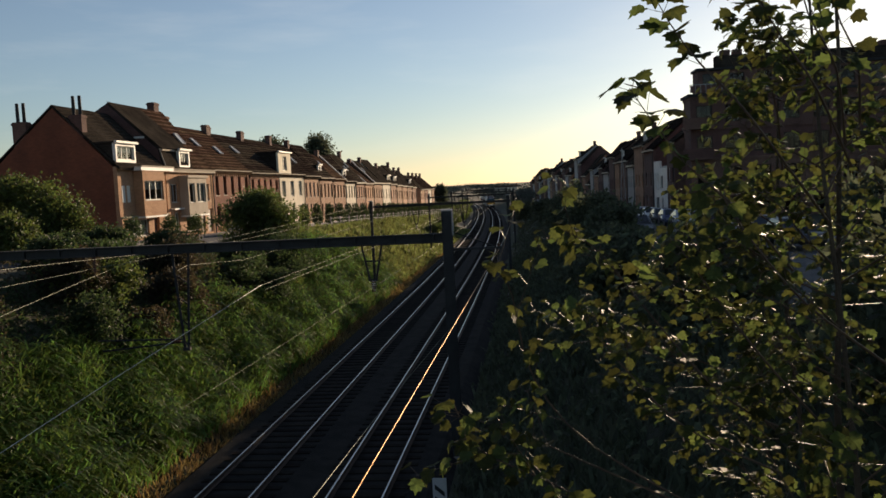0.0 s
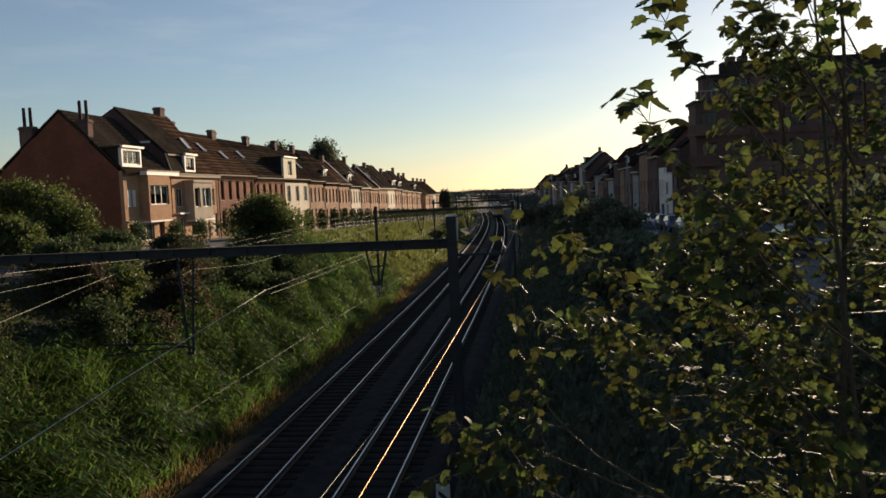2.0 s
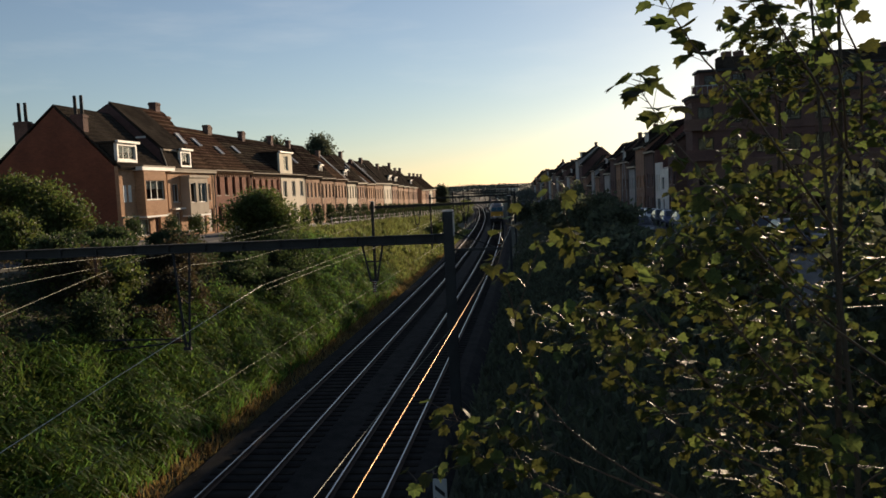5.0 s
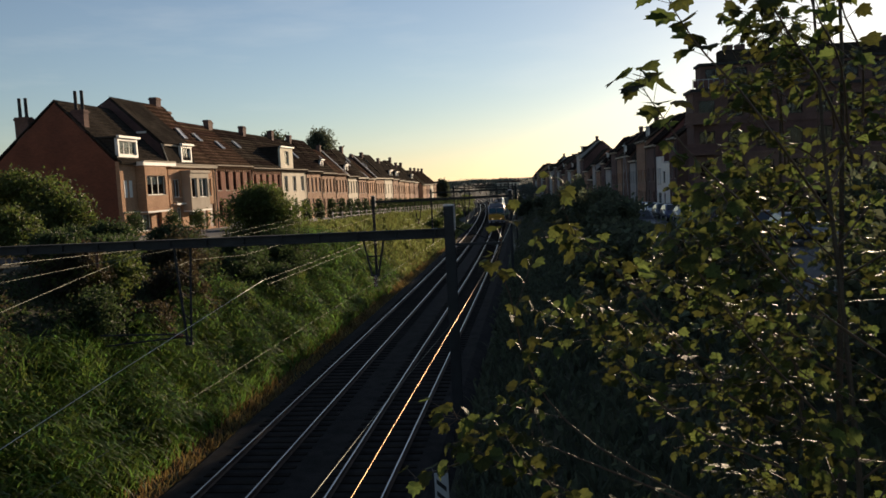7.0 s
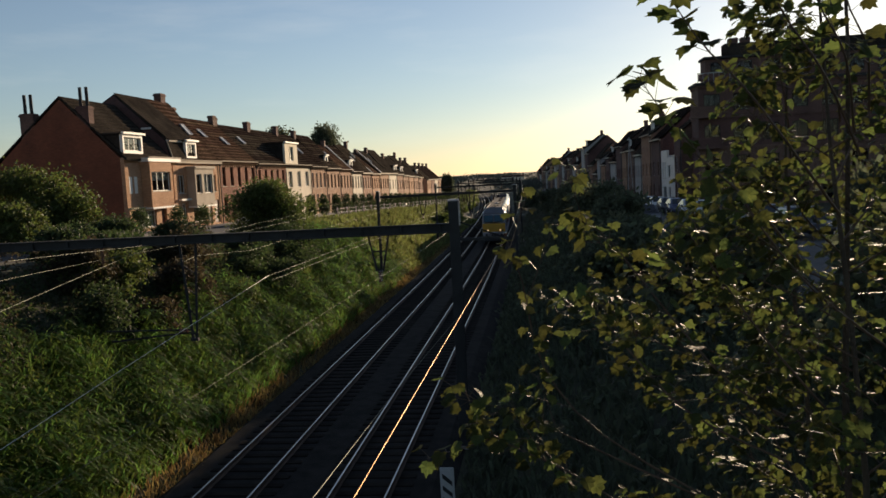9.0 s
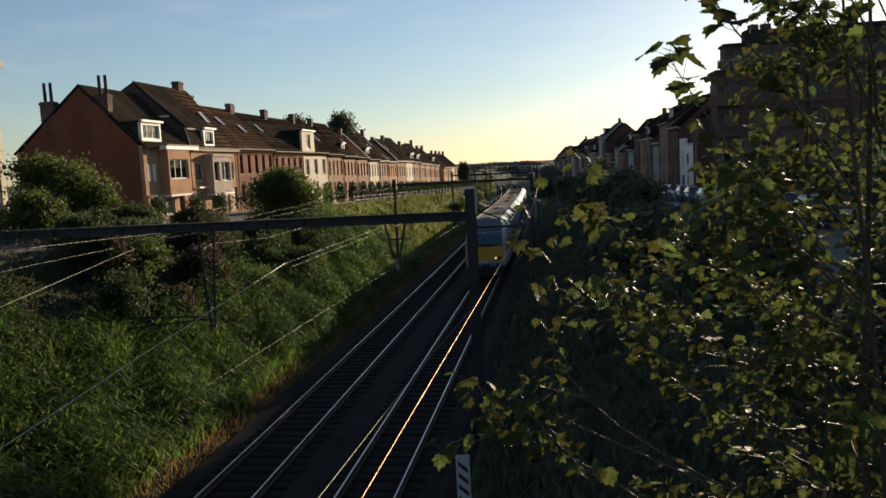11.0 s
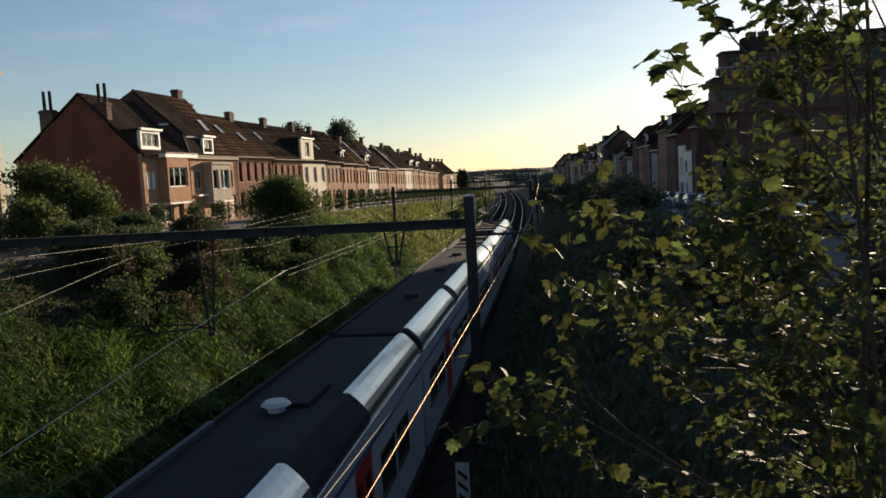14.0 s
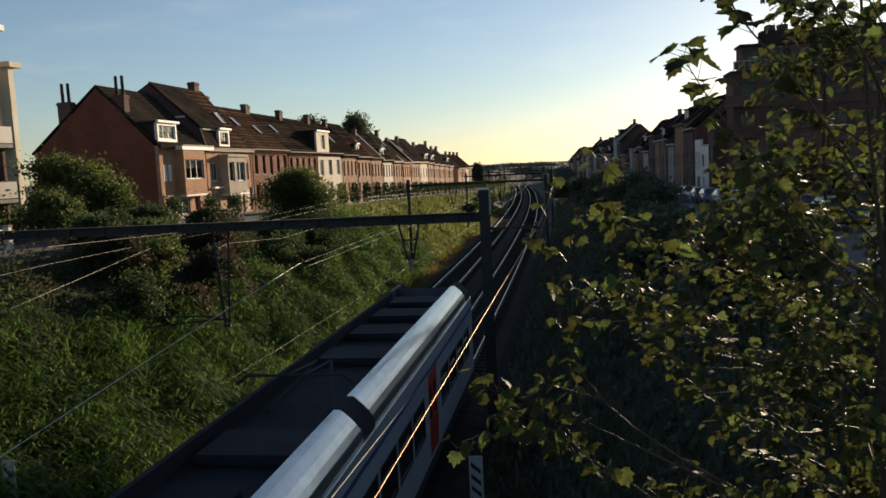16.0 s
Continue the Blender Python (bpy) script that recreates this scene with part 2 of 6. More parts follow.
def prism(bm, outline, y0, y1):
    """An outline in x and z, drawn out along y."""
    a, b = [bm.verts.new((x, y0, z)) for x, z in outline], [bm.verts.new((x, y1, z)) for x, z in outline]
    n = len(outline)
    bm.faces.new(a)
    bm.faces.new(b[::-1])
    for i in range(n):
        bm.faces.new((a[(i + 1) % n], a[i], b[i], b[(i + 1) % n]))
    return bm


def finish(bm, name, mat, smooth=False):
    bmesh.ops.recalc_face_normals(bm, faces=bm.faces)
    me = bpy.data.meshes.new(name)
    bm.to_mesh(me)
    bm.free()
    me.materials.append(mat)
    if smooth:
        me.polygons.foreach_set("use_smooth", [True] * len(me.polygons))
    return me


def part(name, bm, mat, parent=None, label="", at=None, smooth=False):
    """One mesh object, under a thing or a part."""
    me = bm if isinstance(bm, bpy.types.Mesh) else finish(bm, name, mat, smooth)
    ob = new(name, me)
    if parent is not None:
        ob.parent = parent
    if at is not None:
        ob.matrix_basis = at
    return tagged(ob, label)


def thing(name, m, label, category, group="", kind=""):
    ob = new(name)
    ob.matrix_basis = m
    ob.empty_display_size = 0.3
    return tagged(ob, label, category, group, kind)


def soup(name, verts, faces, mat):
    me = bpy.data.meshes.new(name)
    me.from_pydata(verts.tolist() if hasattr(verts, "tolist") else verts, [], faces.tolist() if hasattr(faces, "tolist") else faces)
    me.materials.append(mat)
    return me


rng = np.random.default_rng(7)


def spun(n):
    """n random turns as matrices."""
    q = rng.normal(size=(n, 4))
    q /= np.linalg.norm(q, axis=1)[:, None]
    w, x, y, z = q.T
    return np.stack([np.stack([1 - 2 * (y * y + z * z), 2 * (x * y - z * w), 2 * (x * z + y * w)], -1),
                     np.stack([2 * (x * y + z * w), 1 - 2 * (x * x + z * z), 2 * (y * z - x * w)], -1),
                     np.stack([2 * (x * z - y * w), 2 * (y * z + x * w), 1 - 2 * (x * x + y * y)], -1)], 1)


SPRIG = np.array([(0, 0, 0), (0.32, 0.35, 0.1), (0.12, 0.8, 0.02), (0, 1.0, -0.08), (-0.2, 0.72, 0.06), (-0.33, 0.3, 0.1)])


def foliage(name, centres, size, mat):
    """Small bent leaves at the given places, in one mesh."""
    n = len(centres)
    s = size * rng.uniform(0.6, 1.3, n)
    v = np.einsum("nij,kj->nki", spun(n), SPRIG) * s[:, None, None] + centres[:, None, :]
    k = np.arange(n)[:, None] * 6
    f = np.concatenate([k + np.array([[0, 1, 2, 3]]), k + np.array([[0, 3, 4, 5]])])
    return soup(name, v.reshape(-1, 3), f, mat)


def cloud(blobs, n, shell=0.45, loose=0.13):
    """Places scattered in the outer part of lumpy ellipsoids given as (x, y, z, rx, ry, rz)."""
    b = np.array(blobs, float)
    vol = b[:, 3] * b[:, 4] * b[:, 5]
    pick = rng.choice(len(b), n, p=vol ** 0.7 / (vol ** 0.7).sum())
    d = rng.normal(size=(n, 3))
    d /= np.linalg.norm(d, axis=1)[:, None]
    r = 1 - shell * rng.random(n) ** 1.5
    lump = 1 + 0.16 * np.sin(d[:, 0] * 7 + pick) * np.sin(d[:, 1] * 6 + 2 * pick) + 0.1 * np.sin(d[:, 2] * 11 + pick)
    stray = rng.normal(size=(n, 3)) * (loose * b[pick, 3:].mean(axis=1) * rng.random(n) ** 2 * 2)[:, None]
    return b[pick, :3] + d * (r * lump)[:, None] * b[pick, 3:] + stray


def lumps(w, d, h, n, base=0.25):
    """Overlapping lobes that fill a crown w by d by h over the ground."""
    out = []
    for i in range(n):
        a, r, z = rng.random() * math.tau, rng.random() ** 0.6, rng.random()
        k = 1 - 0.55 * z
        out.append((math.cos(a) * r * w * 0.34 * k, math.sin(a) * r * d * 0.34 * k, h * (base + (0.8 - base) * z), w * rng.uniform(0.1, 0.22), d * rng.uniform(0.1, 0.22), h * rng.uniform(0.09, 0.2)))
    return out


def shrub(name, x, y, z, w, d, h, leaves, size, label, category="bush", mat=None, base=0.2, lobes=16):
    ob = thing(name, pose(x, y, z), label, category)
    lobe = lumps(w, d, h, lobes, base)
    bm = bmesh.new()
    top = Vector((0, 0, h * 0.35))
    rod(bm, (0, 0, -0.3), top, 0.035 * h ** 0.8, 0.022 * h ** 0.8, 7)
    for b in lobe:
        rod(bm, top * random.uniform(0.5, 1), b[:3], 0.012 * h ** 0.7, 0.004, 4)
    part("trunk", bm, M_BARK, ob)
    part("crown", foliage("crown", cloud(lobe, leaves, 0.7), size, mat or M_BUSH), None, ob)
    return ob


# ---- ground, tracks, streets ----
TRACK_A, TRACK_B = -8.55, -4.93


def bend(y):
    """How far the line has swung to the west at y."""
    y = min(max(y - 50.0, 0.0), 330.0) if y < 380 else y - 50.0
    return -y * y / 5600.0 if y <= 330.0 else -(330.0 ** 2) / 5600.0 - (y - 330.0) * 330.0 / 2800.0


def street_west(y):
    return min(max(6.2 - 0.024 * y, 0.7), 6.2)


def street_east(y):
    return min(max(5.0 - 0.02 * y, 0.8), 5.0)


def ease(t):
    t = min(max(t, 0.0), 1.0)
    return t * t * (3 - 2 * t)


def ground_z(x, y):
    u = x - bend(y)
    if u < -10.8:
        t = min(1.0, (-10.8 - u) / 7.5)
        z = -0.45 + (0.35 * ease(t) + 0.65 * t) * (street_west(y) + 0.4)
        wob = 0.25 * ease((-11.2 - u) / 2) * ease((u + 23) / 4)
    elif u > -2.4:
        t = min(1.0, (u + 2.4) / 8.0)
        z = -0.45 + (0.5 * ease(t) + 0.5 * t) * (street_east(y) + 0.4)
        wob = 0.2 * ease((u + 1.5) / 2) * ease((5.0 - u) / 3)
    else:
        return -0.5
    z += wob * noise.noise((x * 0.35, y * 0.35, 0)) + wob * 0.5 * noise.noise((x * 1.3, y * 1.3, 4))
    return z + 9.0 * ease((y - 700) / 1500) * (1 + 0.6 * noise.noise((x * 0.002, 3, 0)))


def make_ground():
    us = [-4000, -1500, -600, -250, -120, -70, -50, -40, -34] + [-31 + 0.5 * i for i in range(72)] + [5 + i for i in range(14)] + [22, 30, 45, 70, 120, 250, 600, 1500, 4000]
    ys = [-3000, -800, -250, -100, -50, -25, -10] + [-5 + 0.9 * i for i in range(120)] + [103 + 3 * i for i in range(60)] + [290, 320, 360, 400, 460, 550, 700, 900, 1200, 1700, 2500, 4500]
    verts = [(u + bend(y), y, ground_z(u + bend(y), y)) for y in ys for u in us]
    n = len(us)
    faces = [(j * n + i, j * n + i + 1, (j + 1) * n + i + 1, (j + 1) * n + i) for j in range(len(ys) - 1) for i in range(n - 1)]
    ob = new("ground", soup("ground", verts, faces, M_SOIL))
    ob.data.polygons.foreach_set("use_smooth", [True] * len(ob.data.polygons))
    tagged(ob, "grassy soil banks of a railway cutting", "ground", kind="structure")
    return ob


def sweep(name, outline, ys, mat, z_of=None, bent=True):
    """An outline in x and z carried along the line."""
    n, verts = len(outline), []
    for y in ys:
        dx, dz = (bend(y) if bent else 0.0), (z_of(y) if z_of else 0.0)
        verts += [(x + dx, y, z + dz) for x, z in outline]
    faces = [(j * n + i, j * n + (i + 1) % n, (j + 1) * n + (i + 1) % n, (j + 1) * n + i) for j in range(len(ys) - 1) for i in range(n)]
    faces += [tuple(range(n))[::-1], tuple((len(ys) - 1) * n + i for i in range(n))]
    me = soup(name, verts, faces, mat)
    return me


LINE_YS = [-60, 0, 50] + [50 + 8 * i for i in range(1, 48)]
make_ground()
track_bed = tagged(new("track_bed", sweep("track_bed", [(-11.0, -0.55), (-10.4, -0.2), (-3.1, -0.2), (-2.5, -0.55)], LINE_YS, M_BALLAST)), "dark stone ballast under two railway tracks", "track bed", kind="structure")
for centre in (TRACK_A, TRACK_B):
    for side in (-0.7525, 0.7525):
        c = centre + side
        rail = tagged(new("rail", sweep("rail", [(c - 0.07, -0.17), (c + 0.07, -0.17), (c + 0.07, -0.155), (c + 0.012, -0.13), (c + 0.012, -0.045), (c + 0.036, -0.035), (c + 0.034, -0.004), (c - 0.034, -0.004), (c - 0.036, -0.035), (c - 0.012, -0.045), (c - 0.012, -0.13), (c - 0.07, -0.155)], LINE_YS, M_RAIL)), "rusty steel rail with a polished head", "rail", "rails of the two tracks", "structure")
        part("running_surface", sweep("running_surface", [(c - 0.022, -0.003), (c + 0.022, -0.003), (c + 0.016, 0.002), (c - 0.016, 0.002)], LINE_YS, M_RAILTOP), None, rail, "polished rail head")

road_w = tagged(new("road_west", sweep("road_west", [(-27.6, -0.2), (-21.4, -0.2), (-21.4, 0.03), (-24.5, 0.07), (-27.6, 0.03)], [-60, 0] + [10 * i for i in range(1, 30)], M_ASPHALT, street_west, False)), "asphalt street beside the terraced houses", "road", kind="structure")
pave_w = tagged(new("pavement_west", sweep("pavement_west", [(-31.2, -0.3), (-27.6, -0.3), (-27.6, 0.16), (-31.2, 0.19)], [-60, 0] + [10 * i for i in range(1, 30)], M_PAVING, street_west, False)), "grey slab pavement with a raised kerb", "pavement", kind="structure")
road_e = tagged(new("road_east", sweep("road_east", [(6.2, -0.2), (13.6, -0.2), (13.6, 0.03), (9.9, 0.08), (6.2, 0.03)], [-60, 0] + [10 * i for i in range(1, 44)], M_ASPHALT, street_east)), "asphalt street with parked cars", "road", kind="structure")
pave_e = tagged(new("pavement_east", sweep("pavement_east", [(13.6, -0.3), (16.7, -0.3), (16.7, 0.19), (13.6, 0.16)], [-60, 0] + [10 * i for i in range(1, 44)], M_PAVING, street_east)), "grey slab pavement along shaded houses", "pavement", kind="structure")


# ---- houses ----
def wall_cells(bm, x0, x1, z0, z1, holes, y0, y1):
    """An upright wall from y0 to y1 with rectangular holes (x0, x1, z0, z1) through it."""
    xs = sorted({x0, x1, *(h[0] for h in holes), *(h[1] for h in holes)})
    zs = sorted({z0, z1, *(h[2] for h in holes), *(h[3] for h in holes)})
    nx, nz = len(xs) - 1, len(zs) - 1

    def solid(i, k):
        if not (0 <= i < nx and 0 <= k < nz):
            return False
        cx, cz = (xs[i] + xs[i + 1]) / 2, (zs[k] + zs[k + 1]) / 2
        return not any(h[0] < cx < h[1] and h[2] < cz < h[3] for h in holes)
    grid = {}

    def v(i, k, y):
        if (i, k, y) not in grid:
            grid[i, k, y] = bm.verts.new((xs[i], y, zs[k]))
        return grid[i, k, y]
    for i in range(nx):
        for k in range(nz):
            if solid(i, k):
                bm.faces.new((v(i, k, y0), v(i + 1, k, y0), v(i + 1, k + 1, y0), v(i, k + 1, y0)))
                bm.faces.new((v(i, k + 1, y1), v(i + 1, k + 1, y1), v(i + 1, k, y1), v(i, k, y1)))
                for di, dk, a, b in ((-1, 0, (i, k), (i, k + 1)), (1, 0, (i + 1, k + 1), (i + 1, k)), (0, -1, (i + 1, k), (i, k)), (0, 1, (i, k + 1), (i + 1, k + 1))):
                    if not solid(i + di, k + dk):
                        bm.faces.new((v(*a, y0), v(*b, y0), v(*b, y1), v(*a, y1)))
    return bm


window_cache = {}


def add_window(parent, x, z, w, h, y=0.0, frame_mat=None, curtain=0, sill=True, bars=1, turn=0.0, name="window"):
    """A framed window whose opening's lower left corner is at x, z; with a pane, a sill and at times a net curtain."""
    fm = frame_mat or M_WHITE
    key = (round(w, 2), round(h, 2), fm.name, bars)
    if key not in window_cache:
        t = 0.07
        bm = wall_cells(bmesh.new(), 0, w, 0, h, [(t + i * (w - t) / bars, (i + 1) * (w - t) / bars, t, h - t) for i in range(bars)], 0.10, 0.17)
        window_cache[key] = (finish(bm, "window", fm), finish(boxed(t * 0.5, w - t * 0.5, 0.13, 0.138, t * 0.5, h - t * 0.5), "pane", M_GLASS),
                             finish(boxed(-0.08, w + 0.08, -0.07, 0.12, -0.07, -0.003), "sill", M_STONE), finish(boxed(t, w - t, 0.24, 0.26, h * 0.02, h * 0.98), "curtain", M_CURTAIN),
                             finish(boxed(t, w - t, 0.22, 0.25, h * 0.55, h * 0.98), "curtain", M_CURTAIN))
    fr, pa, si, c1, c2 = window_cache[key]
    y += 0.04
    wob = part(name, fr, None, parent, at=pose(x, y, z, 0, 0, turn))
    part("pane", pa, None, wob)
    if sill:
        part("sill", si, None, wob)
    if curtain:
        part("curtain", c1 if curtain == 1 else c2, None, wob)
    return wob


def add_door(parent, x, z, w, h, mat=None, y=0.0):
    bm = boxed(0, w, 0.12, 0.18, 0, h)
    for k in range(2):
        box(bm, 0.12, w - 0.12, 0.105, 0.12, 0.15 + k * h * 0.5, h * 0.42 + k * h * 0.5)
    d = part("door", bm, mat or M_DOOR, parent, at=pose(x, y, z))
    part("door_handle", boxed(w - 0.16, w - 0.1, 0.05, 0.11, 1.0, 1.14, 0.01), M_ZINC, d)
    return d


def gable_roof(w, dep, eave, rise, ridge_at=0.5, over=0.3, side=0.0, t=0.14):
    """Two slopes over a house, with the ridge along its front."""
    bm = bmesh.new()
    yr = dep * ridge_at
    for ya, yb in ((-over, yr), (dep + over, yr)):
        sl = rise / (yr if ya < yr else dep - yr)
        za = eave - over * sl
        prof = [(ya, za), (yb, eave + rise), (yb, eave + rise + t), (ya, za + t)]
        a = [bm.verts.new((-side, y, z)) for y, z in prof]
        b = [bm.verts.new((w + side, y, z)) for y, z in prof]
        bm.faces.new(a)
        bm.faces.new(b[::-1])
        for i in range(4):
            bm.faces.new((a[i], a[(i + 1) % 4], b[(i + 1) % 4], b[i]))
    return bm


def add_courses(roof, w, dep, eave, rise, ridge_at=0.5, over=0.3, side=0.0, t=0.14, n=15):
    """Courses of tiles lapping over one another on the street side of a roof."""
    yr, s = dep * ridge_at, rise / (dep * ridge_at)
    y0, y1 = 0.0, (yr + over) / n
    bm = bmesh.new()
    prof = [(-0.03, -0.03 * s + 0.004), (y1, y1 * s + 0.004), (y1, y1 * s + 0.012), (-0.03, -0.03 * s + 0.12)]
    a = [bm.verts.new((-side, y, z)) for y, z in prof]
    b = [bm.verts.new((w + side, y, z)) for y, z in prof]
    bm.faces.new(a)
    bm.faces.new(b[::-1])
    for k in range(4):
        bm.faces.new((a[k], a[(k + 1) % 4], b[(k + 1) % 4], b[k]))
    me = finish(bm, "tile_course", roof.data.materials[0])
    for i in range(n):
        part("tile_course", me, None, roof, at=pose(0, -over + y1 * i, eave + (-over + y1 * i) * s + t))


def add_verge(parent, x, dep, eave, rise):
    """A pale coping along the party wall, down the street side of the roof."""
    bm = bmesh.new()
    prof = [(-0.3, eave + 0.1), (dep / 2, eave + rise + 0.35), (dep / 2, eave + rise + 0.5), (-0.3, eave + 0.25)]
    a = [bm.verts.new((x, y, z)) for y, z in prof]
    b = [bm.verts.new((x + 0.5, y, z)) for y, z in prof]
    bm.faces.new(a)
    bm.faces.new(b[::-1])
    for i in range(4):
        bm.faces.new((a[i], a[(i + 1) % 4], b[(i + 1) % 4], b[i]))
    part("coping", bm, M_ZINC, parent, "pale metal coping on the party wall")


def add_chimney(parent, x, y, z, h, w=0.85, d=0.7, pots=0, mat=None):
    h = h if pots else h * 0.85
    bm = boxed(x - w / 2, x + w / 2, y - d / 2, y + d / 2, z - 1.2, z + h)
    box(bm, x - w / 2 - 0.06, x + w / 2 + 0.06, y - d / 2 - 0.06, y + d / 2 + 0.06, z + h - 0.25, z + h - 0.1)
    ch = part("chimney", bm, mat or M_DARKBRICK, parent)
    for i in range(pots):
        px = x + (i - (pots - 1) / 2) * 0.5 * 0
        py = y + (i - (pots - 1) / 2) * 0.52
        bm = rod(bmesh.new(), (px, py, z + h - 0.1), (px, py, z + h + 1.45), 0.13, 0.12, 10)
        part("flue_pipe", bm, M_DARKMETAL, ch, "tall dark flue pipe")


def add_gutter(parent, x0, x1, z, mat=None, out=0.3, h=0.16):
    part("cornice", boxed(x0, x1, -out, 0.0 - 0.003, z - h, z), mat or M_CREAM, parent, "pale painted cornice")
    part("gutter", boxed(x0, x1, -out - 0.08, -out + 0.05, z + 0.003, z + 0.1, 0.02), M_STONE, parent)


def add_dormer(parent, x, w, z, h, y0, y1, mat=None, inset=None):
    """A box dormer standing out of the roof: cheeks, window, flat lid with a pale edge."""
    hole = (x + 0.22, x + w - 0.22, z + 0.3, z + h - 0.2) if inset is None else (x + inset, x + w - inset, z + 0.55, z + h - 0.4)
    bm = wall_cells(bmesh.new(), x, x + w, z, z + h, [hole], y0, y0 + 0.25)
    dm = part("dormer", bm, mat or M_WHITE, parent)
    for cx in (x, x + w - 0.1):
        part("cheek", boxed(cx, cx + 0.1, y0 + 0.253, y1, z, z + h), M_SLATE, dm)
    part("dormer_roof", boxed(x - 0.15, x + w + 0.15, y0 + 0.0, y1 + 0.6, z + h + 0.003, z + h + 0.14), M_SLATE, dm)
    part("dormer_edge", boxed(x - 0.17, x + w + 0.17, y0 - 0.22, y0 - 0.003, z + h + 0.003, z + h + 0.17), M_WHITE, dm)
    add_window(dm, hole[0], hole[2], hole[1] - hole[0], hole[3] - hole[2], y0, curtain=2 if inset is None else 0, bars=3 if w > 1.8 and inset is None else 2, sill=False)


def add_skylight(parent, x, y, dep_r, eave, rise, w=0.8, l=1.2):
    sl = rise / dep_r
    a = math.degrees(math.atan(sl))
    bm = wall_cells(bmesh.new(), 0, w, 0, l, [(0.07, w - 0.07, 0.07, l - 0.07)], -0.1, 0.02)
    s = part("skylight", bm, M_ZINC, parent, at=pose(x, y, eave + y * sl + 0.3, a - 90, 0, 0))
    # pale pane colour stands for sky mirrored in the glass
    part("pane", boxed(0.05, w - 0.05, -0.06, -0.05, 0.05, l - 0.05), M_SKYPANE, s, "glossy skylight pane painted pale as reflected sky")


def shell(parent, w, dep, eave, rise, wall, holes, ridge_at=0.5, thick=0.3, side_mat=None, low=-0.8):
    """Front wall with openings, sides up to the ridge, back wall."""
    part("front_wall", wall_cells(bmesh.new(), 0, w, low, eave, holes, 0.0, thick), wall, parent)
    for x0, x1 in ((0.002, 0.25), (w - 0.25, w - 0.002)):
        bm = bmesh.new()
        prof = [(thick + 0.002, low), (dep - 0.25, low), (dep - 0.25, eave), (dep * ridge_at, eave + rise - 0.1), (thick + 0.002, eave)]
        a = [bm.verts.new((x0, y, z)) for y, z in prof]
        b = [bm.verts.new((x1, y, z)) for y, z in prof]
        bm.faces.new(a[::-1])
        bm.faces.new(b)
        for i in range(5):
            bm.faces.new((a[i], a[(i + 1) % 5], b[(i + 1) % 5], b[i]))
        part("side_wall", bm, side_mat or wall, parent)
    part("back_wall", boxed(0, w, dep - 0.247, dep, low, eave), wall, parent)


def row_house(m, w, eave, rise, wall, roof, label, bays=3, dep=9.5, gf=3.1, group="terraced houses along the street", win=(0.95, 1.75), wall_dormer=0.0, chim=1, dormer=0.0, sky=0, door_at=None, cornice=None, frames=None, seed=0, courses=False, verge=False):
    """A two-storey terraced house: x along its front, y into it."""
    r = random.Random(seed)
    ob = thing("terraced_house", m, label, "house", group)
    pitch = w / bays
    holes, spots = [], []
    door_at = bays - 1 if door_at is None else door_at
    for i in range(bays):
        cx = pitch * (i + 0.5)
        if i == door_at:
            holes.append((cx - 0.5, cx + 0.5, 0.15, 2.55))
        else:
            holes.append((cx - win[0] / 2, cx + win[0] / 2, 0.85, 0.85 + win[1]))
            spots.append(holes[-1])
        holes.append((cx - win[0] / 2, cx + win[0] / 2, gf + 0.7, gf + 0.7 + win[1]))
        spots.append(holes[-1])
    shell(ob, w, dep, eave, rise, wall, holes)
    for h in spots:
        add_window(ob, h[0], h[2], h[1] - h[0], h[3] - h[2], 0.0, frames, r.choice((0, 0, 1, 2, 2)), True, 1 if win[0] < 1.1 else 2)
    cx = pitch * (door_at + 0.5)
    add_door(ob, cx - 0.5, 0.15, 1.0, 2.4)
    part("plinth", boxed(0.003, w - 0.003, -0.05, -0.003, -0.8, 0.14), M_STONE, ob)
    tiles = part("roof", gable_roof(w, dep, eave, rise), roof, ob)
    if courses:
        add_courses(tiles, w, dep, eave, rise)
    if verge:
        add_verge(ob, 0.0, dep, eave, rise)
    add_gutter(ob, 0.0, w, eave - 0.02, cornice)
    if wall is M_RED:
        tooth = finish(boxed(0, 0.22, -0.12, -0.005, eave - 0.55, eave - 0.22), "corbel", M_BROWN)
        for i in range(int(w / 0.62)):
            part("corbel", tooth, None, ob, at=pose(0.2 + 0.62 * i, 0, 0))
    if wall_dormer:
        add_dormer(ob, 0.1, wall_dormer, eave - 0.02, 2.75, -0.02, 3.6, mat=wall, inset=1.7)
    if dormer:
        add_dormer(ob, w * 0.5 - dormer / 2, dormer, eave + 0.5, 1.5, 0.9, 3.2)
    for i in range(sky):
        add_skylight(ob, w * (0.25 + 0.4 * i), 1.6 + r.random(), dep / 2, eave, rise)
    for i in range(chim):
        add_chimney(ob, w - 0.5 if i == 0 else 0.5, dep / 2 - 0.3 + i * 0.3, eave + rise, 0.9 + 0.3 * r.random(), 0.9, 0.6)
    part("drain_pipe", rod(bmesh.new(), (w - 0.12, -0.1, -0.3), (w - 0.12, -0.1, eave - 0.3), 0.05, n=7), M_DARKMETAL, ob)
    return ob


def west(y, dz=0.0):
    return pose(-31.0, y, street_west(y + 4) + 0.16 + dz, 0, 0, 90)


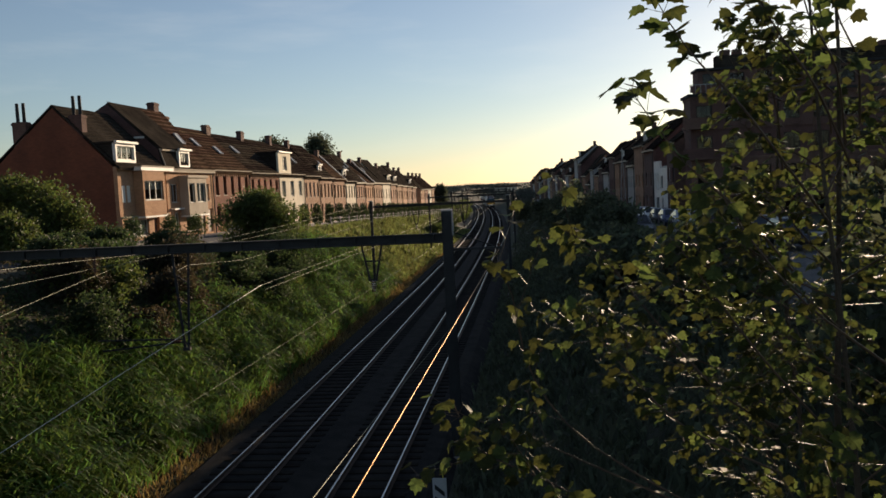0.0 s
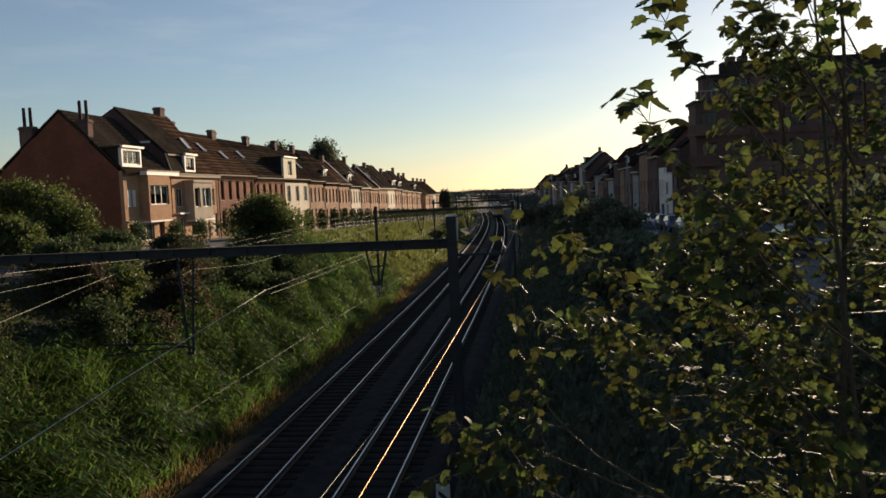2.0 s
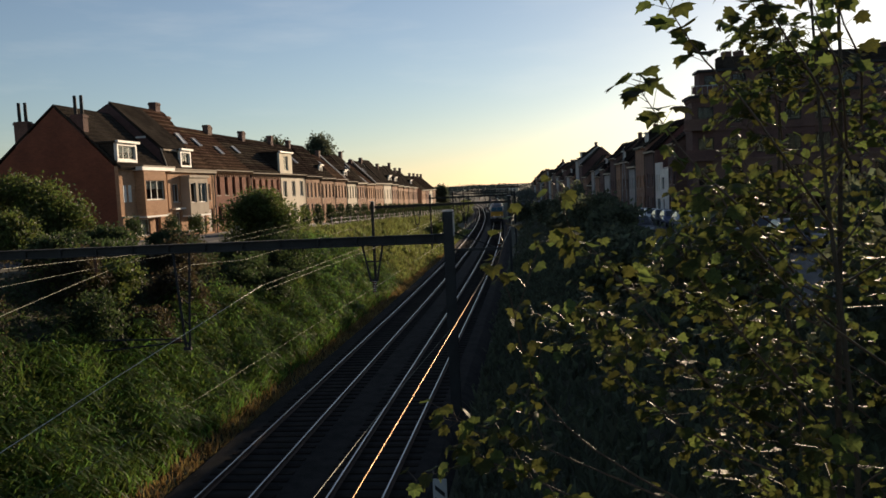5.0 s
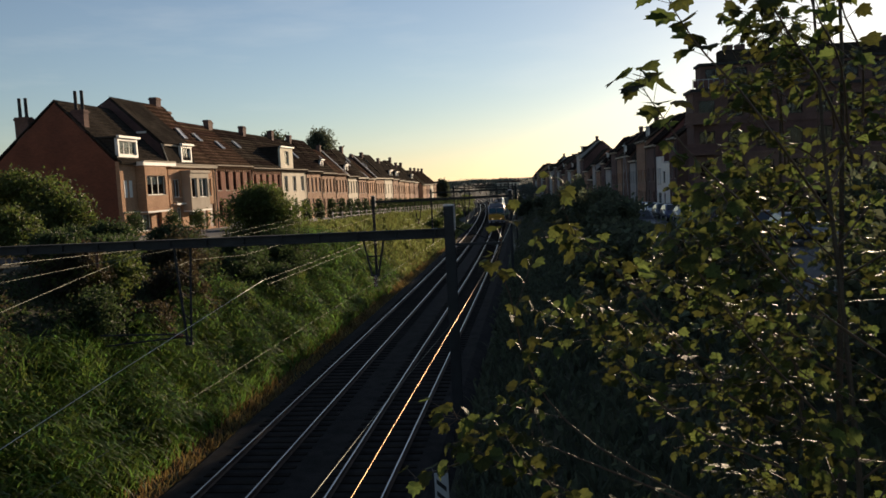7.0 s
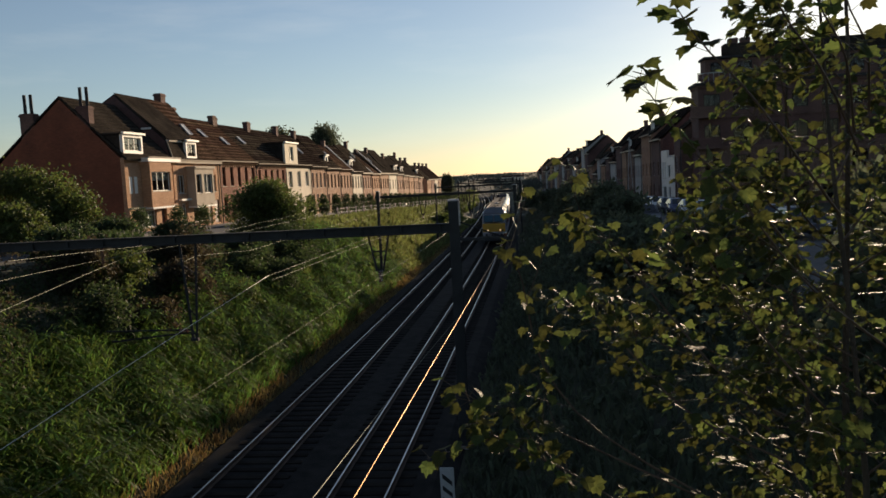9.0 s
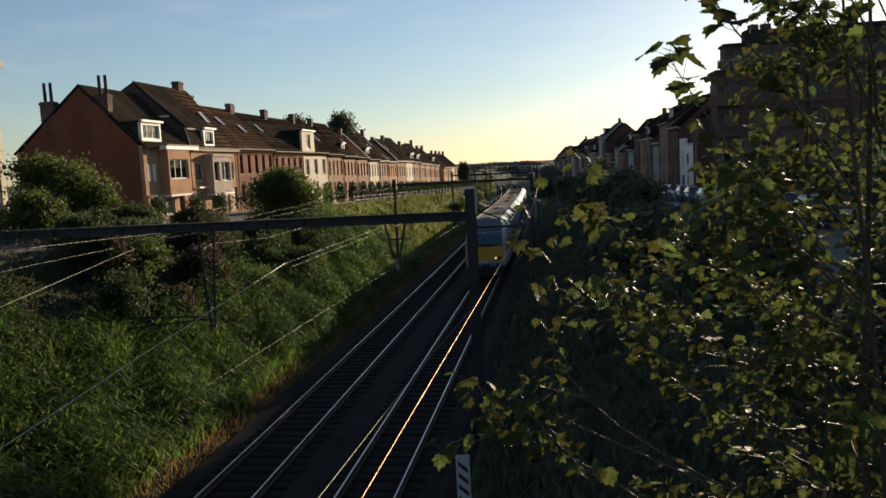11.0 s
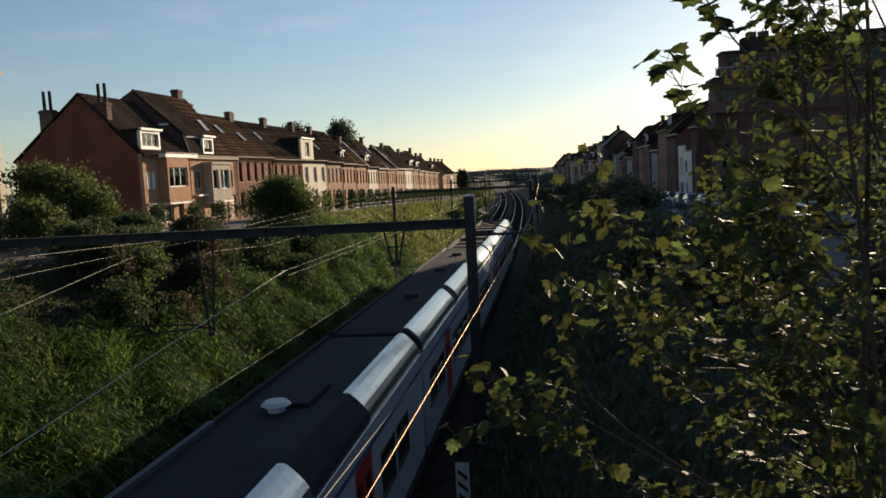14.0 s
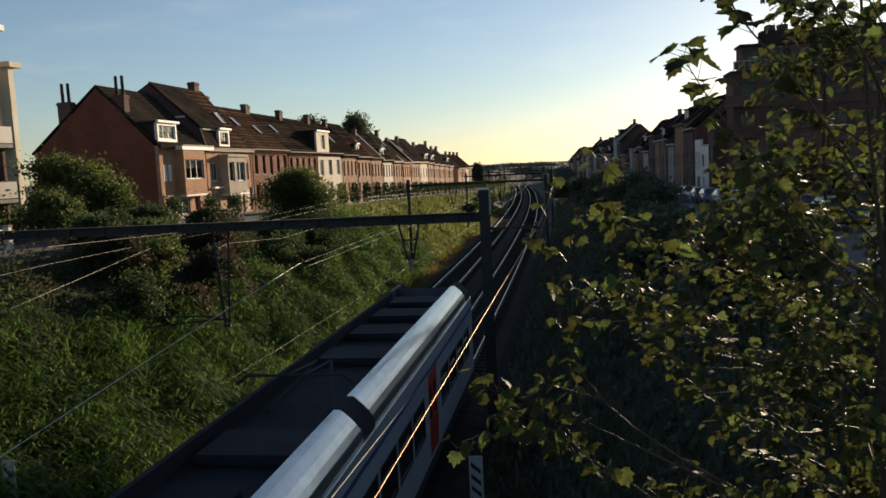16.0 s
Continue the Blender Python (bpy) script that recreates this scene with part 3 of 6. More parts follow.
def corner_house():
    """The gable-ended corner house with an oriel."""
    w, dep, eave, rise, ra = 8.0, 10.4, 5.85, 4.75, 0.46
    ob = thing("corner_house", west(58.3), "red brick corner house with windowless gable, oriel and flue pipes", "house", "terraced houses along the street")
    holes = [(2.75, 6.0, 3.2, 4.75), (1.0, 4.3, 0.35, 1.7), (5.2, 6.2, 0.1, 2.25)]
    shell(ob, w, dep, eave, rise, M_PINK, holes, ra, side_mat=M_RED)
    # gable skin a little proud of the side wall
    add_courses(part("roof", gable_roof(w, dep, eave, rise, ra, 0.25, 0.06), M_SLATE, ob), w, dep, eave, rise, ra, 0.25, 0.06)
    # oriel
    bm = wall_cells(bmesh.new(), 2.5, 6.25, 1.95, 5.55, [(2.75, 6.0, 3.2, 4.75)], -0.75, -0.55)
    for x0, x1 in ((2.5, 2.7), (6.05, 6.25)):
        box(bm, x0, x1, -0.549, -0.003, 1.95, 5.55)
    box(bm, 2.7, 6.05, -0.549, -0.003, 1.95, 2.1)
    oriel = part("oriel", bm, M_PINK, ob)
    part("oriel_ledge", boxed(2.42, 6.33, -0.83, -0.003, 1.8, 1.945, 0.02), M_WHITE, oriel)
    add_window(oriel, 2.75, 3.2, 3.25, 1.55, -0.75, curtain=2, bars=3)
    # side lights beside the oriel
    part("window", boxed(0.5, 0.95, -0.02, 0.02, 3.1, 4.4), M_WHITE, ob)
    part("window", boxed(1.3, 1.75, -0.02, 0.02, 3.1, 4.4), M_WHITE, ob)
    add_gutter(ob, 2.2, w, eave, M_WHITE, 0.85, 0.3)
    part("ground_floor_facing", wall_cells(bmesh.new(), 0.0, w - 0.1, -0.8, 1.9, [(1.0, 4.3, 0.35, 1.7), (5.2, 6.2, 0.1, 1.9)], -0.12, -0.003), M_PINK, ob)
    part("ledge", boxed(0.0, w - 0.1, -0.25, -0.003, 1.9, 2.02), M_STONE, ob)
    add_window(ob, 1.0, 0.35, 3.3, 1.35, -0.1, curtain=1, bars=3)
    add_door(ob, 5.2, 0.1, 1.0, 2.15)
    add_dormer(ob, 0.25, 3.1, eave + 0.25, 1.55, 0.1, 3.4)
    add_chimney(ob, 0.4, dep * 0.73, eave + 2.2, 1.55, 0.7, 1.1, 2)
    add_chimney(ob, 0.4, dep * 0.29, eave + 2.2, 1.85, 0.7, 1.0, 2)
    part("canopy", boxed(-3.0, -0.05, 3.0, 3.12, 1.7, 1.85), M_ZINC, ob, at=pose(0, 0, 0, 0, -14, 0))
    return ob


def mansard_house():
    """The taller neighbour with a mansard, a wide oriel and a dormer."""
    w, dep, eave, rise, ra = 10.2, 10.6, 5.95, 5.9, 0.45
    ob = thing("mansard_house", west(66.5), "pinkish brick house with slate mansard roof and bay window", "house", "terraced houses along the street")
    holes = [(0.9, 2.2, 3.1, 4.7), (3.3, 6.2, 3.1, 4.7), (7.7, 9.2, 3.1, 4.7), (1.3, 2.2, 0.4, 2.2), (3.6, 6.3, 0.4, 2.3), (6.9, 7.8, 0.1, 2.3), (8.4, 9.6, 0.1, 2.3)]
    shell(ob, w, dep, eave, rise * 0.4, M_PINK, holes, ra)
    cut, top = 5.5, dep * ra
    prof = [(-0.2, eave), (0.35, eave + 1.75), (top, eave + rise), (dep - 0.9, eave + 3.0), (dep + 0.2, eave)]

    def slab(x0, x1, line):
        bm = bmesh.new()
        a, b = [bm.verts.new((x0, y, z)) for y, z in line], [bm.verts.new((x1, y, z)) for y, z in line]
        bm.faces.new(a[::-1])
        bm.faces.new(b)
        for i in range(len(line)):
            j = (i + 1) % len(line)
            bm.faces.new((a[i], a[j], b[j], b[i]))
        return bm
    part("roof", slab(-0.02, cut, prof), M_SLATE, ob, "steep slate roof over the bay")
    part("roof", slab(0.0, cut + 0.1, [(0.3, eave + 1.78), (top, eave + rise + 0.02), (top, eave + rise + 0.14), (0.2, eave + 1.86)]), M_SLATE, ob, "dark slated upper slope")
    plain = part("roof", gable_roof(w - cut, dep, eave, rise, ra, 0.25), M_TILE_B, ob, "brown tiled slope", at=pose(cut + 0.003, 0, 0))
    add_courses(plain, w - cut, dep, eave, rise, ra, 0.25)
    for x, y in ((6.1, 1.1), (8.0, 1.9)):
        add_skylight(ob, x, y, top, eave, rise, 0.9, 1.35)
    side = [(0.05, eave - 0.5), (0.5, eave + 1.7), (top, eave + rise - 0.12), (dep - 1.1, eave + 2.9), (dep, eave - 0.5)]
    part("gable_facing", slab(-0.07, -0.024, side), M_DARKBRICK, ob, "dark brick gable above the lower roof")
    part("gutter_end", boxed(-0.2, -0.08, 1.6, 2.5, eave + 2.75, eave + 2.92, 0.03), M_WHITE, ob, "pale gutter stub on the gable")
    part("verge_trim", rod(bmesh.new(), (-0.1, -0.2, eave), (-0.1, 0.35, eave + 1.8), 0.05, n=6), M_STONE, ob)
    part("roof_edge", boxed(0, cut, 0.12, 0.34, eave + 1.62, eave + 1.76), M_STONE, ob)
    bm = wall_cells(bmesh.new(), 2.6, 6.7, 1.9, 5.2, [(2.85, 4.0, 3.0, 4.75), (4.5, 6.4, 3.0, 4.75)], -0.8, -0.6)
    for x0, x1 in ((2.6, 2.8), (6.5, 6.7)):
        box(bm, x0, x1, -0.599, -0.003, 1.9, 5.2)
    box(bm, 2.8, 6.5, -0.599, -0.003, 1.9, 2.05)
    oriel = part("oriel", bm, M_STONE, ob)
    part("oriel_roof", boxed(2.4, 6.9, -0.95, -0.003, 5.2, 5.45, 0.03), M_STONE, oriel)
    part("oriel_ledge", boxed(2.5, 6.8, -0.9, -0.003, 1.76, 1.895, 0.02), M_WHITE, oriel)
    add_window(oriel, 2.85, 3.0, 1.15, 1.75, -0.8, bars=1)
    add_window(oriel, 4.5, 3.0, 1.9, 1.75, -0.8, curtain=1, bars=2)
    for h in holes[:1] + holes[2:5]:
        add_window(ob, h[0], h[2], h[1] - h[0], h[3] - h[2], 0.0, None, 2 if h[0] > 3 else 0, True, 2)
    add_door(ob, 6.9, 0.1, 0.9, 2.2)
    add_door(ob, 8.4, 0.1, 1.2, 2.2)
    part("shop_ledge", boxed(0.6, 6.4, -0.35, -0.003, 2.45, 2.6), M_WHITE, ob)
    add_gutter(ob, 0, w, eave - 0.02, M_STONE, 0.35, 0.22)
    add_dormer(ob, 2.7, 2.2, eave + 0.12, 1.6, -0.12, 2.2)
    add_chimney(ob, w - 1.2, dep * ra + 0.2, eave + rise - 0.2, 1.3, 1.0, 0.7)
    part("drain_pipe", rod(bmesh.new(), (w - 0.12, -0.1, -0.3), (w - 0.12, -0.1, eave - 0.3), 0.06, n=7), M_DARKMETAL, ob)
    return ob


def west_row():
    corner_house()
    mansard_house()
    brick = "narrow-windowed brown brick terraced house with tiled roof"
    row_house(west(76.8), 10.4, 6.25, 4.6, M_RED, M_TILE_B, "red brick terraced house with corbelled cornice and skylights", 5, sky=2, chim=2, win=(0.85, 1.9), frames=M_DOOR, seed=1, courses=True)
    row_house(west(87.25), 10.6, 6.35, 4.6, M_RED, M_TILE, "red brick terraced house with plain tiled roof", 5, sky=1, chim=2, win=(0.85, 1.9), frames=M_DOOR, seed=2, courses=True)
    row_house(west(97.9), 11.0, 6.6, 4.6, M_CREAM, M_TILE, "cream rendered house with a tall wall dormer", 3, wall_dormer=5.2, chim=2, win=(1.6, 2.0), seed=3, courses=True)
    y, k = 108.95, 4
    for w, eave, wall, bays, dormer, sky_n in ((8.2, 6.7, M_BROWN, 4, 0, 1), (8.4, 6.7, M_BROWN, 4, 1.6, 0), (8.2, 6.75, M_BROWN, 4, 0, 1), (8.0, 6.6, M_CREAM, 4, 2.2, 0), (8.2, 6.6, M_BROWN, 4, 0, 2), (8.2, 6.6, M_PINK, 4, 0, 0),
                                               (9.6, 6.9, M_BROWN, 4, 0, 1), (9.8, 7.1, M_CREAM, 3, 0, 0), (8.4, 7.1, M_BROWN, 3, 3.4, 0), (8.0, 7.0, M_BROWN, 3, 3.0, 0), (8.0, 7.0, M_PINK, 3, 0, 0), (8.2, 7.0, M_BROWN, 3, 0, 0), (8.0, 7.0, M_BROWN, 3, 2.4, 0)):
        row_house(west(y), w - 0.03, eave, 4.2 + 0.5 * (k % 3), wall, M_TILE_B if k in (6, 9) else M_TILE if k < 10 else M_SLATE, brick if wall is M_BROWN else "pale-fronted terraced house with tiled roof", bays, dormer=dormer, sky=sky_n, chim=(1, 0, 1, 2, 1, 0)[k % 6], win=(0.9, 2.05), frames=M_DARKMETAL if k % 4 else None, seed=k, courses=k < 8, verge=k in (7, 9, 10))
        y, k = y + w, k + 1
    for i in range(4):
        row_house(west(y + 9 + i * 8.2), 8.15, 6.6, 4.2, (M_PINK, M_BROWN, M_CREAM, M_BROWN)[i], M_TILE, "distant terraced house with tiled roof", 3, seed=30 + i)


west_row()


def east(y, back=0.0):
    return pose(16.7 + bend(y) + back, y, street_east(y) + 0.15, 0, 0, -90 + math.degrees(math.atan((max(min(y, 380) - 50, 0)) / 2800)))


def street_mast(y):
    """A slim tapered lattice pole at the kerb."""
    x = 14.2 + bend(y)
    ob = thing("lattice_pole", pose(x, y, street_east(y) + 0.16), "slim pale tapered pole at the kerb", "pole")
    h = 9.6
    for sx in (-1, 1):
        part("leg", rod(bmesh.new(), (sx * 0.45, 0, -0.1), (0, 0, h), 0.05, 0.03, 6), M_ZINC, ob)
    for i in range(6):
        t = i / 6
        part("brace", rod(bmesh.new(), (-0.45 * (1 - t), 0, h * t + 0.15), (0.45 * (1 - t - 0.15), 0, h * (t + 0.15)), 0.02, n=4), M_ZINC, ob)
    return ob


def east_row():
    row_house(east(99.4), 4.6, 8.6, 3.6, M_DARKBRICK, M_TILE, "dark brick house with steep tiled roof", 2, gf=3.3, group="shaded houses across the line", seed=50)
    white = thing("white_house", east(108.6), "flat-roofed white rendered house with tall windows", "house", "shaded houses across the line")
    holes = [(1.0, 1.7, 3.4, 5.4), (2.6, 3.3, 3.4, 5.4), (4.6, 6.2, 3.6, 5.0), (1.0, 3.4, 0.5, 2.3), (5.0, 6.2, 0.1, 2.3)]
    part("front_wall", wall_cells(bmesh.new(), 0, 9.0, -0.8, 6.0, holes, 0, 0.3), M_WHITE, white)
    part("front_wall", boxed(0, 4.0, 0.003, 0.3, 6.003, 6.9), M_WHITE, white)
    bm = boxed(0, 0.3, 0.303, 9, -0.8, 6)
    box(bm, 8.7, 9, 0.303, 9, -0.8, 6)
    box(bm, 0.3, 8.7, 8.7, 9, -0.8, 6)
    part("side_wall", bm, M_WHITE, white)
    part("roof", boxed(0, 9, 0.303, 9, 6.003, 6.25), M_ZINC, white)
    for h in holes[:4]:
        add_window(white, h[0], h[2], h[1] - h[0], h[3] - h[2], 0, M_DARKMETAL, 0, True, 1)
    add_door(white, 5.0, 0.1, 1.2, 2.2)
    y, k = 108.7, 51
    mats = (M_DARKBRICK, M_GREYREND, M_DARKBRICK, M_BROWN, M_GREYREND, M_DARKBRICK, M_BROWN)
    while y < 352:
        w = 6.6 + (k * 37 % 5) * 0.55
        rise = 3.4 + (k * 3 % 4) * 0.8
        # ridge heights along the street: tall at the near end, one high gable, lower towards the bend
        ridge = 15.9 if y < 140 else 15.2 if y < 164 else 13.6 if y < 200 else 16.4 if y < 214 else 14.4 if y < 292 else 13.0
        ridge += (0.0, -0.5, 0.3, -0.2, 0.45, -0.75)[k * 5 % 6] * (0.25 if y < 164 else 1.0) - street_east(y) - 0.15
        row_house(east(y + w), w - 0.04, ridge - rise, rise, mats[k % 7], M_TILE, "shaded terraced house with a dark pitched roof", 2 + (k % 3 > 0), gf=3.2, chim=(0, 1, 0, 0, 1)[k % 5], group="shaded houses across the line", win=(0.95, 1.8), dormer=(0, 1.8, 0)[k % 3], seed=k)
        y, k = y + w, k + 1


east_row()
street_mast(120.0)
row_house(pose(-19.0, 430, 0.4), 12, 3.6, 2.8, M_CREAM, M_TILE_B, "distant pale house beyond the bend", 3, seed=91)


M_PARAPET = material("grey_balcony_panel", (0.2, 0.2, 0.175), 0.5, (0.15, 0.15, 0.13), 0.8, 20, 0.1)


def flats(name, m, label, w, dep, storeys, sh, wall, bays, balconies=True, stepped=0):
    """A block of flats: storeys of windows, balconies with parapets, a flat roof, the top storeys stepped back."""
    ob = thing(name, m, label, "apartment building")
    full = w
    for s in range(storeys):
        w = full - 1.3 if balconies and s == storeys - 1 else full
        back = max(0, s - (storeys - 1 - stepped)) * 1.1
        pitch = w / bays
        x0 = back
        holes = [(x0 + 0.6 + i * pitch * (w - back) / w, x0 + 0.6 + i * pitch * (w - back) / w + pitch * 0.55, s * sh + 0.5, s * sh + 2.3) for i in range(bays)]
        part("storey_wall", wall_cells(bmesh.new(), x0, w, s * sh + 0.003 - (0.8 if s == 0 else 0), (s + 1) * sh, holes, back, back + 0.3), wall, ob)
        bm = boxed(x0, x0 + 0.3, back + 0.303, dep, s * sh + 0.003, (s + 1) * sh)
        box(bm, w - 0.3, w, back + 0.303, dep, s * sh + 0.003, (s + 1) * sh)
        box(bm, x0 + 0.3, w - 0.3, dep - 0.3, dep, s * sh + 0.003, (s + 1) * sh)
        part("side_wall", bm, wall, ob)
        part("floor_slab", boxed(x0 - 0.1, w + 0.1, back - 0.15, dep + 0.1, (s + 1) * sh - 0.28, (s + 1) * sh + 0.0), M_CONCRETE if balconies else M_DARKBRICK, ob)
        for i, h in enumerate(holes):
            add_window(ob, h[0], h[2], h[1] - h[0], h[3] - h[2], back, None if balconies else M_DARKMETAL, (0, 2, 0, 1)[(i + s) % 4] if balconies else 0, False, 3)
            if balconies and s > 0:
                right = h[1] + (pitch - h[1] + h[0] - 0.25 if i == bays - 1 else 0.3)
                b = part("balcony", boxed(h[0] - 0.3, min(right, w - 0.45), back - 0.8, back - 0.153, s * sh - 0.2, s * sh + 0.0), M_CONCRETE, ob)
                part("parapet", boxed(h[0] - 0.3, min(right, w - 0.45), back - 0.8, back - 0.72, s * sh + 0.053, s * sh + 0.95), M_PARAPET, b)
                part("handrail", boxed(h[0] - 0.3, min(right, w - 0.45), back - 0.82, back - 0.7, s * sh + 0.96, s * sh + 1.01), M_DARKMETAL, b)
    if balconies:
        part("pilaster", boxed(full - 0.42, full, -0.85, -0.16, -0.8, (storeys - 1) * sh + 1.2), M_CREAM, ob, "pale corner pilaster")
        part("pilaster_cap", boxed(full - 0.6, full + 0.4, -1.1, 0.4, (storeys - 1) * sh + 1.203, (storeys - 1) * sh + 1.5), M_CREAM, ob)
        part("pilaster", boxed(w - 0.4, w, -0.5, -0.16, (storeys - 1) * sh + 0.003, storeys * sh - 0.3), M_CREAM, ob)
    part("roof_edge", boxed(stepped * 1.1 - 0.3, w + 0.3, stepped * 1.1 - (1.3 if balconies else 0.35), dep + 0.3, storeys * sh + 0.003, storeys * sh + 0.3), M_WHITE if balconies else M_DARKMETAL, ob)
    return ob


def apartment_tower():
    """The brick block at the end of the shaded street: four full storeys, a set-back storey behind a terrace, a low plant floor."""
    z0, sh = street_east(92), 3.27
    ob = flats("apartment_block", pose(17.35, 90.0, z0), "dark brick apartment block with a terrace and set-back top storey", 27.0, 3.8, 4, sh, M_DARKBRICK, 9, False, 0)
    low = 4 * sh + 0.303
    holes = [(1.6 + 2.85 * i, 3.1 + 2.85 * i, low + 0.4, low + 2.2) for i in range(9)]
    top = part("storey_wall", wall_cells(bmesh.new(), 1.05, 27.0, low, low + 2.5, holes, 1.2, 1.5), M_DARKBRICK, ob)
    for h in holes:
        add_window(top, h[0], h[2], h[1] - h[0], h[3] - h[2], 1.2, M_DARKMETAL, 0, False, 2)
    bm = boxed(1.05, 1.35, 1.503, 3.8, low, low + 2.55)
    box(bm, 26.7, 27.0, 1.503, 3.8, low, low + 2.55)
    box(bm, 1.35, 26.7, 3.5, 3.8, low, low + 2.55)
    part("side_wall", bm, M_DARKBRICK, ob)
    part("roof_slab", boxed(0.85, 27.2, 0.9, 3.9, low + 2.553, low + 2.8), M_DARKMETAL, ob)
    part("plant_floor", boxed(3.3, 26.6, 1.9, 3.7, low + 2.803, low + 4.2), M_SLATE, ob, "low slate-clad top floor")
    for x in (3.9, 5.2, 14.0, 20.5):
        part("chimney", boxed(x, x + 0.95, 2.6, 3.6, low + 4.203, low + 4.85, 0.03), M_DARKBRICK, ob)
    rail = part("terrace_rail", boxed(-0.05, 3.4, -0.1, -0.04, low + 0.95, low + 1.02), M_ZINC, ob, "pale terrace rail with panels")
    for i in range(7):
        part("rail_post", boxed(-0.03 + 0.55 * i, 0.02 + 0.55 * i, -0.095, -0.045, low, low + 0.947), M_ZINC, rail)
    part("rail_panel", boxed(0.05, 3.3, -0.08, -0.06, low + 0.12, low + 0.9), M_DARKBRICK, rail)
    # balconies down the street corner
    for k in (2, 3):
        b = part("balcony", boxed(-1.0, 2.2, -1.0, -0.16, k * sh - 0.2, k * sh), M_DARKBRICK, ob)
        part("parapet", boxed(-1.0, 2.2, -1.0, -0.93, k * sh + 0.003, k * sh + 1.0), M_DARKBRICK, b)
    return ob


apartment_tower()


# ---- overhead line ----
def gantry(y, x0, x1, z, left_mast, right_mast, top, drops, depth=0.26, k=1.0):
    """A portal over the tracks: masts, a beam, hangers with insulators."""
    dx = bend(y)
    ob = thing("overhead_gantry", pose(dx, y, 0), "dark weathered steel portal carrying overhead wires", "catenary gantry", "gantries over the tracks")
    bm = boxed(x0, x1, -0.11 * k, 0.11 * k, z, z + 0.04)
    box(bm, x0, x1, -0.11 * k, 0.11 * k, z + depth - 0.04, z + depth)
    box(bm, x0, x1, -0.02, 0.02, z + 0.04, z + depth - 0.04)
    n = int((x1 - x0) / 1.2)
    for i in range(n):
        xx = x0 + (i + 0.5) * (x1 - x0) / n
        box(bm, xx - 0.02, xx + 0.02, -0.1, 0.1, z + 0.041, z + depth - 0.041)
    part("beam", bm, M_DARKMETAL, ob)
    for mx in (left_mast, right_mast):
        if mx is None:
            continue
        base = ground_z(mx + dx, y)
        bm = prism(bmesh.new(), [(mx - 0.15, -0.16), (mx + 0.15, -0.16), (mx + 0.15, -0.13), (mx + 0.02, -0.12), (mx + 0.02, 0.12), (mx + 0.15, 0.13), (mx + 0.15, 0.16), (mx - 0.15, 0.16), (mx - 0.15, 0.13), (mx - 0.02, 0.12), (mx - 0.02, -0.12), (mx - 0.15, -0.13)], 0, 1)
        for v in bm.verts:
            v.co = (mx + (v.co.x - mx) * k, v.co.z * k, top if v.co.y > 0.5 else base - 0.5)
        mast = part("mast", bm, M_DARKMETAL, ob)
        part("footing", boxed(mx - 0.28, mx + 0.28, -0.28, 0.28, base - 0.6, base + 0.08, 0.04), M_CONCRETE, mast)
        part("plate", boxed(mx + 0.153, mx + 0.18, -0.17, 0.17, top - 0.75, top - 0.02), M_CONCRETE, mast, "pale plate on the mast head")
        part("cap", boxed(mx - 0.17, mx + 0.17, -0.18, 0.18, top + 0.003, top + 0.05, 0.01), M_ZINC, mast)
    for x, low, half in drops:
        bm = rod(bmesh.new(), (x - half, 0, z), (x - 0.1, 0, low), 0.035, n=6)
        rod(bm, (x + half, 0, z), (x + 0.1, 0, low), 0.035, n=6)
        rod(bm, (x - 0.14, 0, low), (x + 0.14, 0, low), 0.035, n=6)
        rod(bm, (x - half * 0.6, 0, z - (z - low) * 0.45), (x + half * 0.6, 0, z - (z - low) * 0.45), 0.025, n=5)
        hang = part("hanger", bm, M_DARKMETAL, ob)
        bm = bmesh.new()
        for k in range(5):
            rod(bm, (x, 0, low - 0.04 - k * 0.07), (x, 0, low - 0.09 - k * 0.07), 0.075, 0.05, 10)
        part("insulator", bm, M_PORCELAIN, hang, smooth=True)
    return ob


near = gantry(24.7, -22.0, -2.45, 6.28, -21.6, -2.6, 7.25, [(-5.0, 5.2, 0.32)], 0.3)
# long drop post west of the tracks, with its two arms
bm = rod(bmesh.new(), (-11.5, 0, 6.3), (-11.28, 0, 3.2), 0.045, n=8)
rod(bm, (-10.96, 0, 6.3), (-11.16, 0, 3.2), 0.04, n=8)
for k in range(4):
    rod(bm, (-11.46 + 0.05 * k, 0, 5.6 - 0.7 * k), (-11.0 - 0.04 * k, 0, 5.3 - 0.7 * k), 0.02, n=5)
box(bm, -11.34, -11.1, -0.06, 0.06, 3.14, 3.24)
post = part("drop_post", bm, M_DARKMETAL, near, "long twin-rod hanging post")
bm = rod(bmesh.new(), (-11.3, 0, 3.42), (-14.0, -0.15, 3.2), 0.03, n=6)
rod(bm, (-11.3, 0, 3.5), (-14.15, -0.15, 3.55), 0.03, n=6)
part("steady_arm", bm, M_DARKMETAL, post)
bm = bmesh.new()
for k in range(4):
    rod(bm, (-11.45 - 0.08 * k, 0, 3.46), (-11.5 - 0.08 * k, 0, 3.46), 0.085, 0.06, 10)
part("insulator", bm, M_PORCELAIN, post, smooth=True)
part("insulator", rod(bmesh.new(), (-14.15, 0, 6.28), (-14.15, 0, 5.75), 0.06, 0.05, 8), M_PORCELAIN, near)
bm = boxed(-2.45, -0.95, -0.04, 0.04, 6.02, 6.1)
rod(bm, (-2.45, 0, 6.6), (-1.2, 0, 6.12), 0.02, n=5)
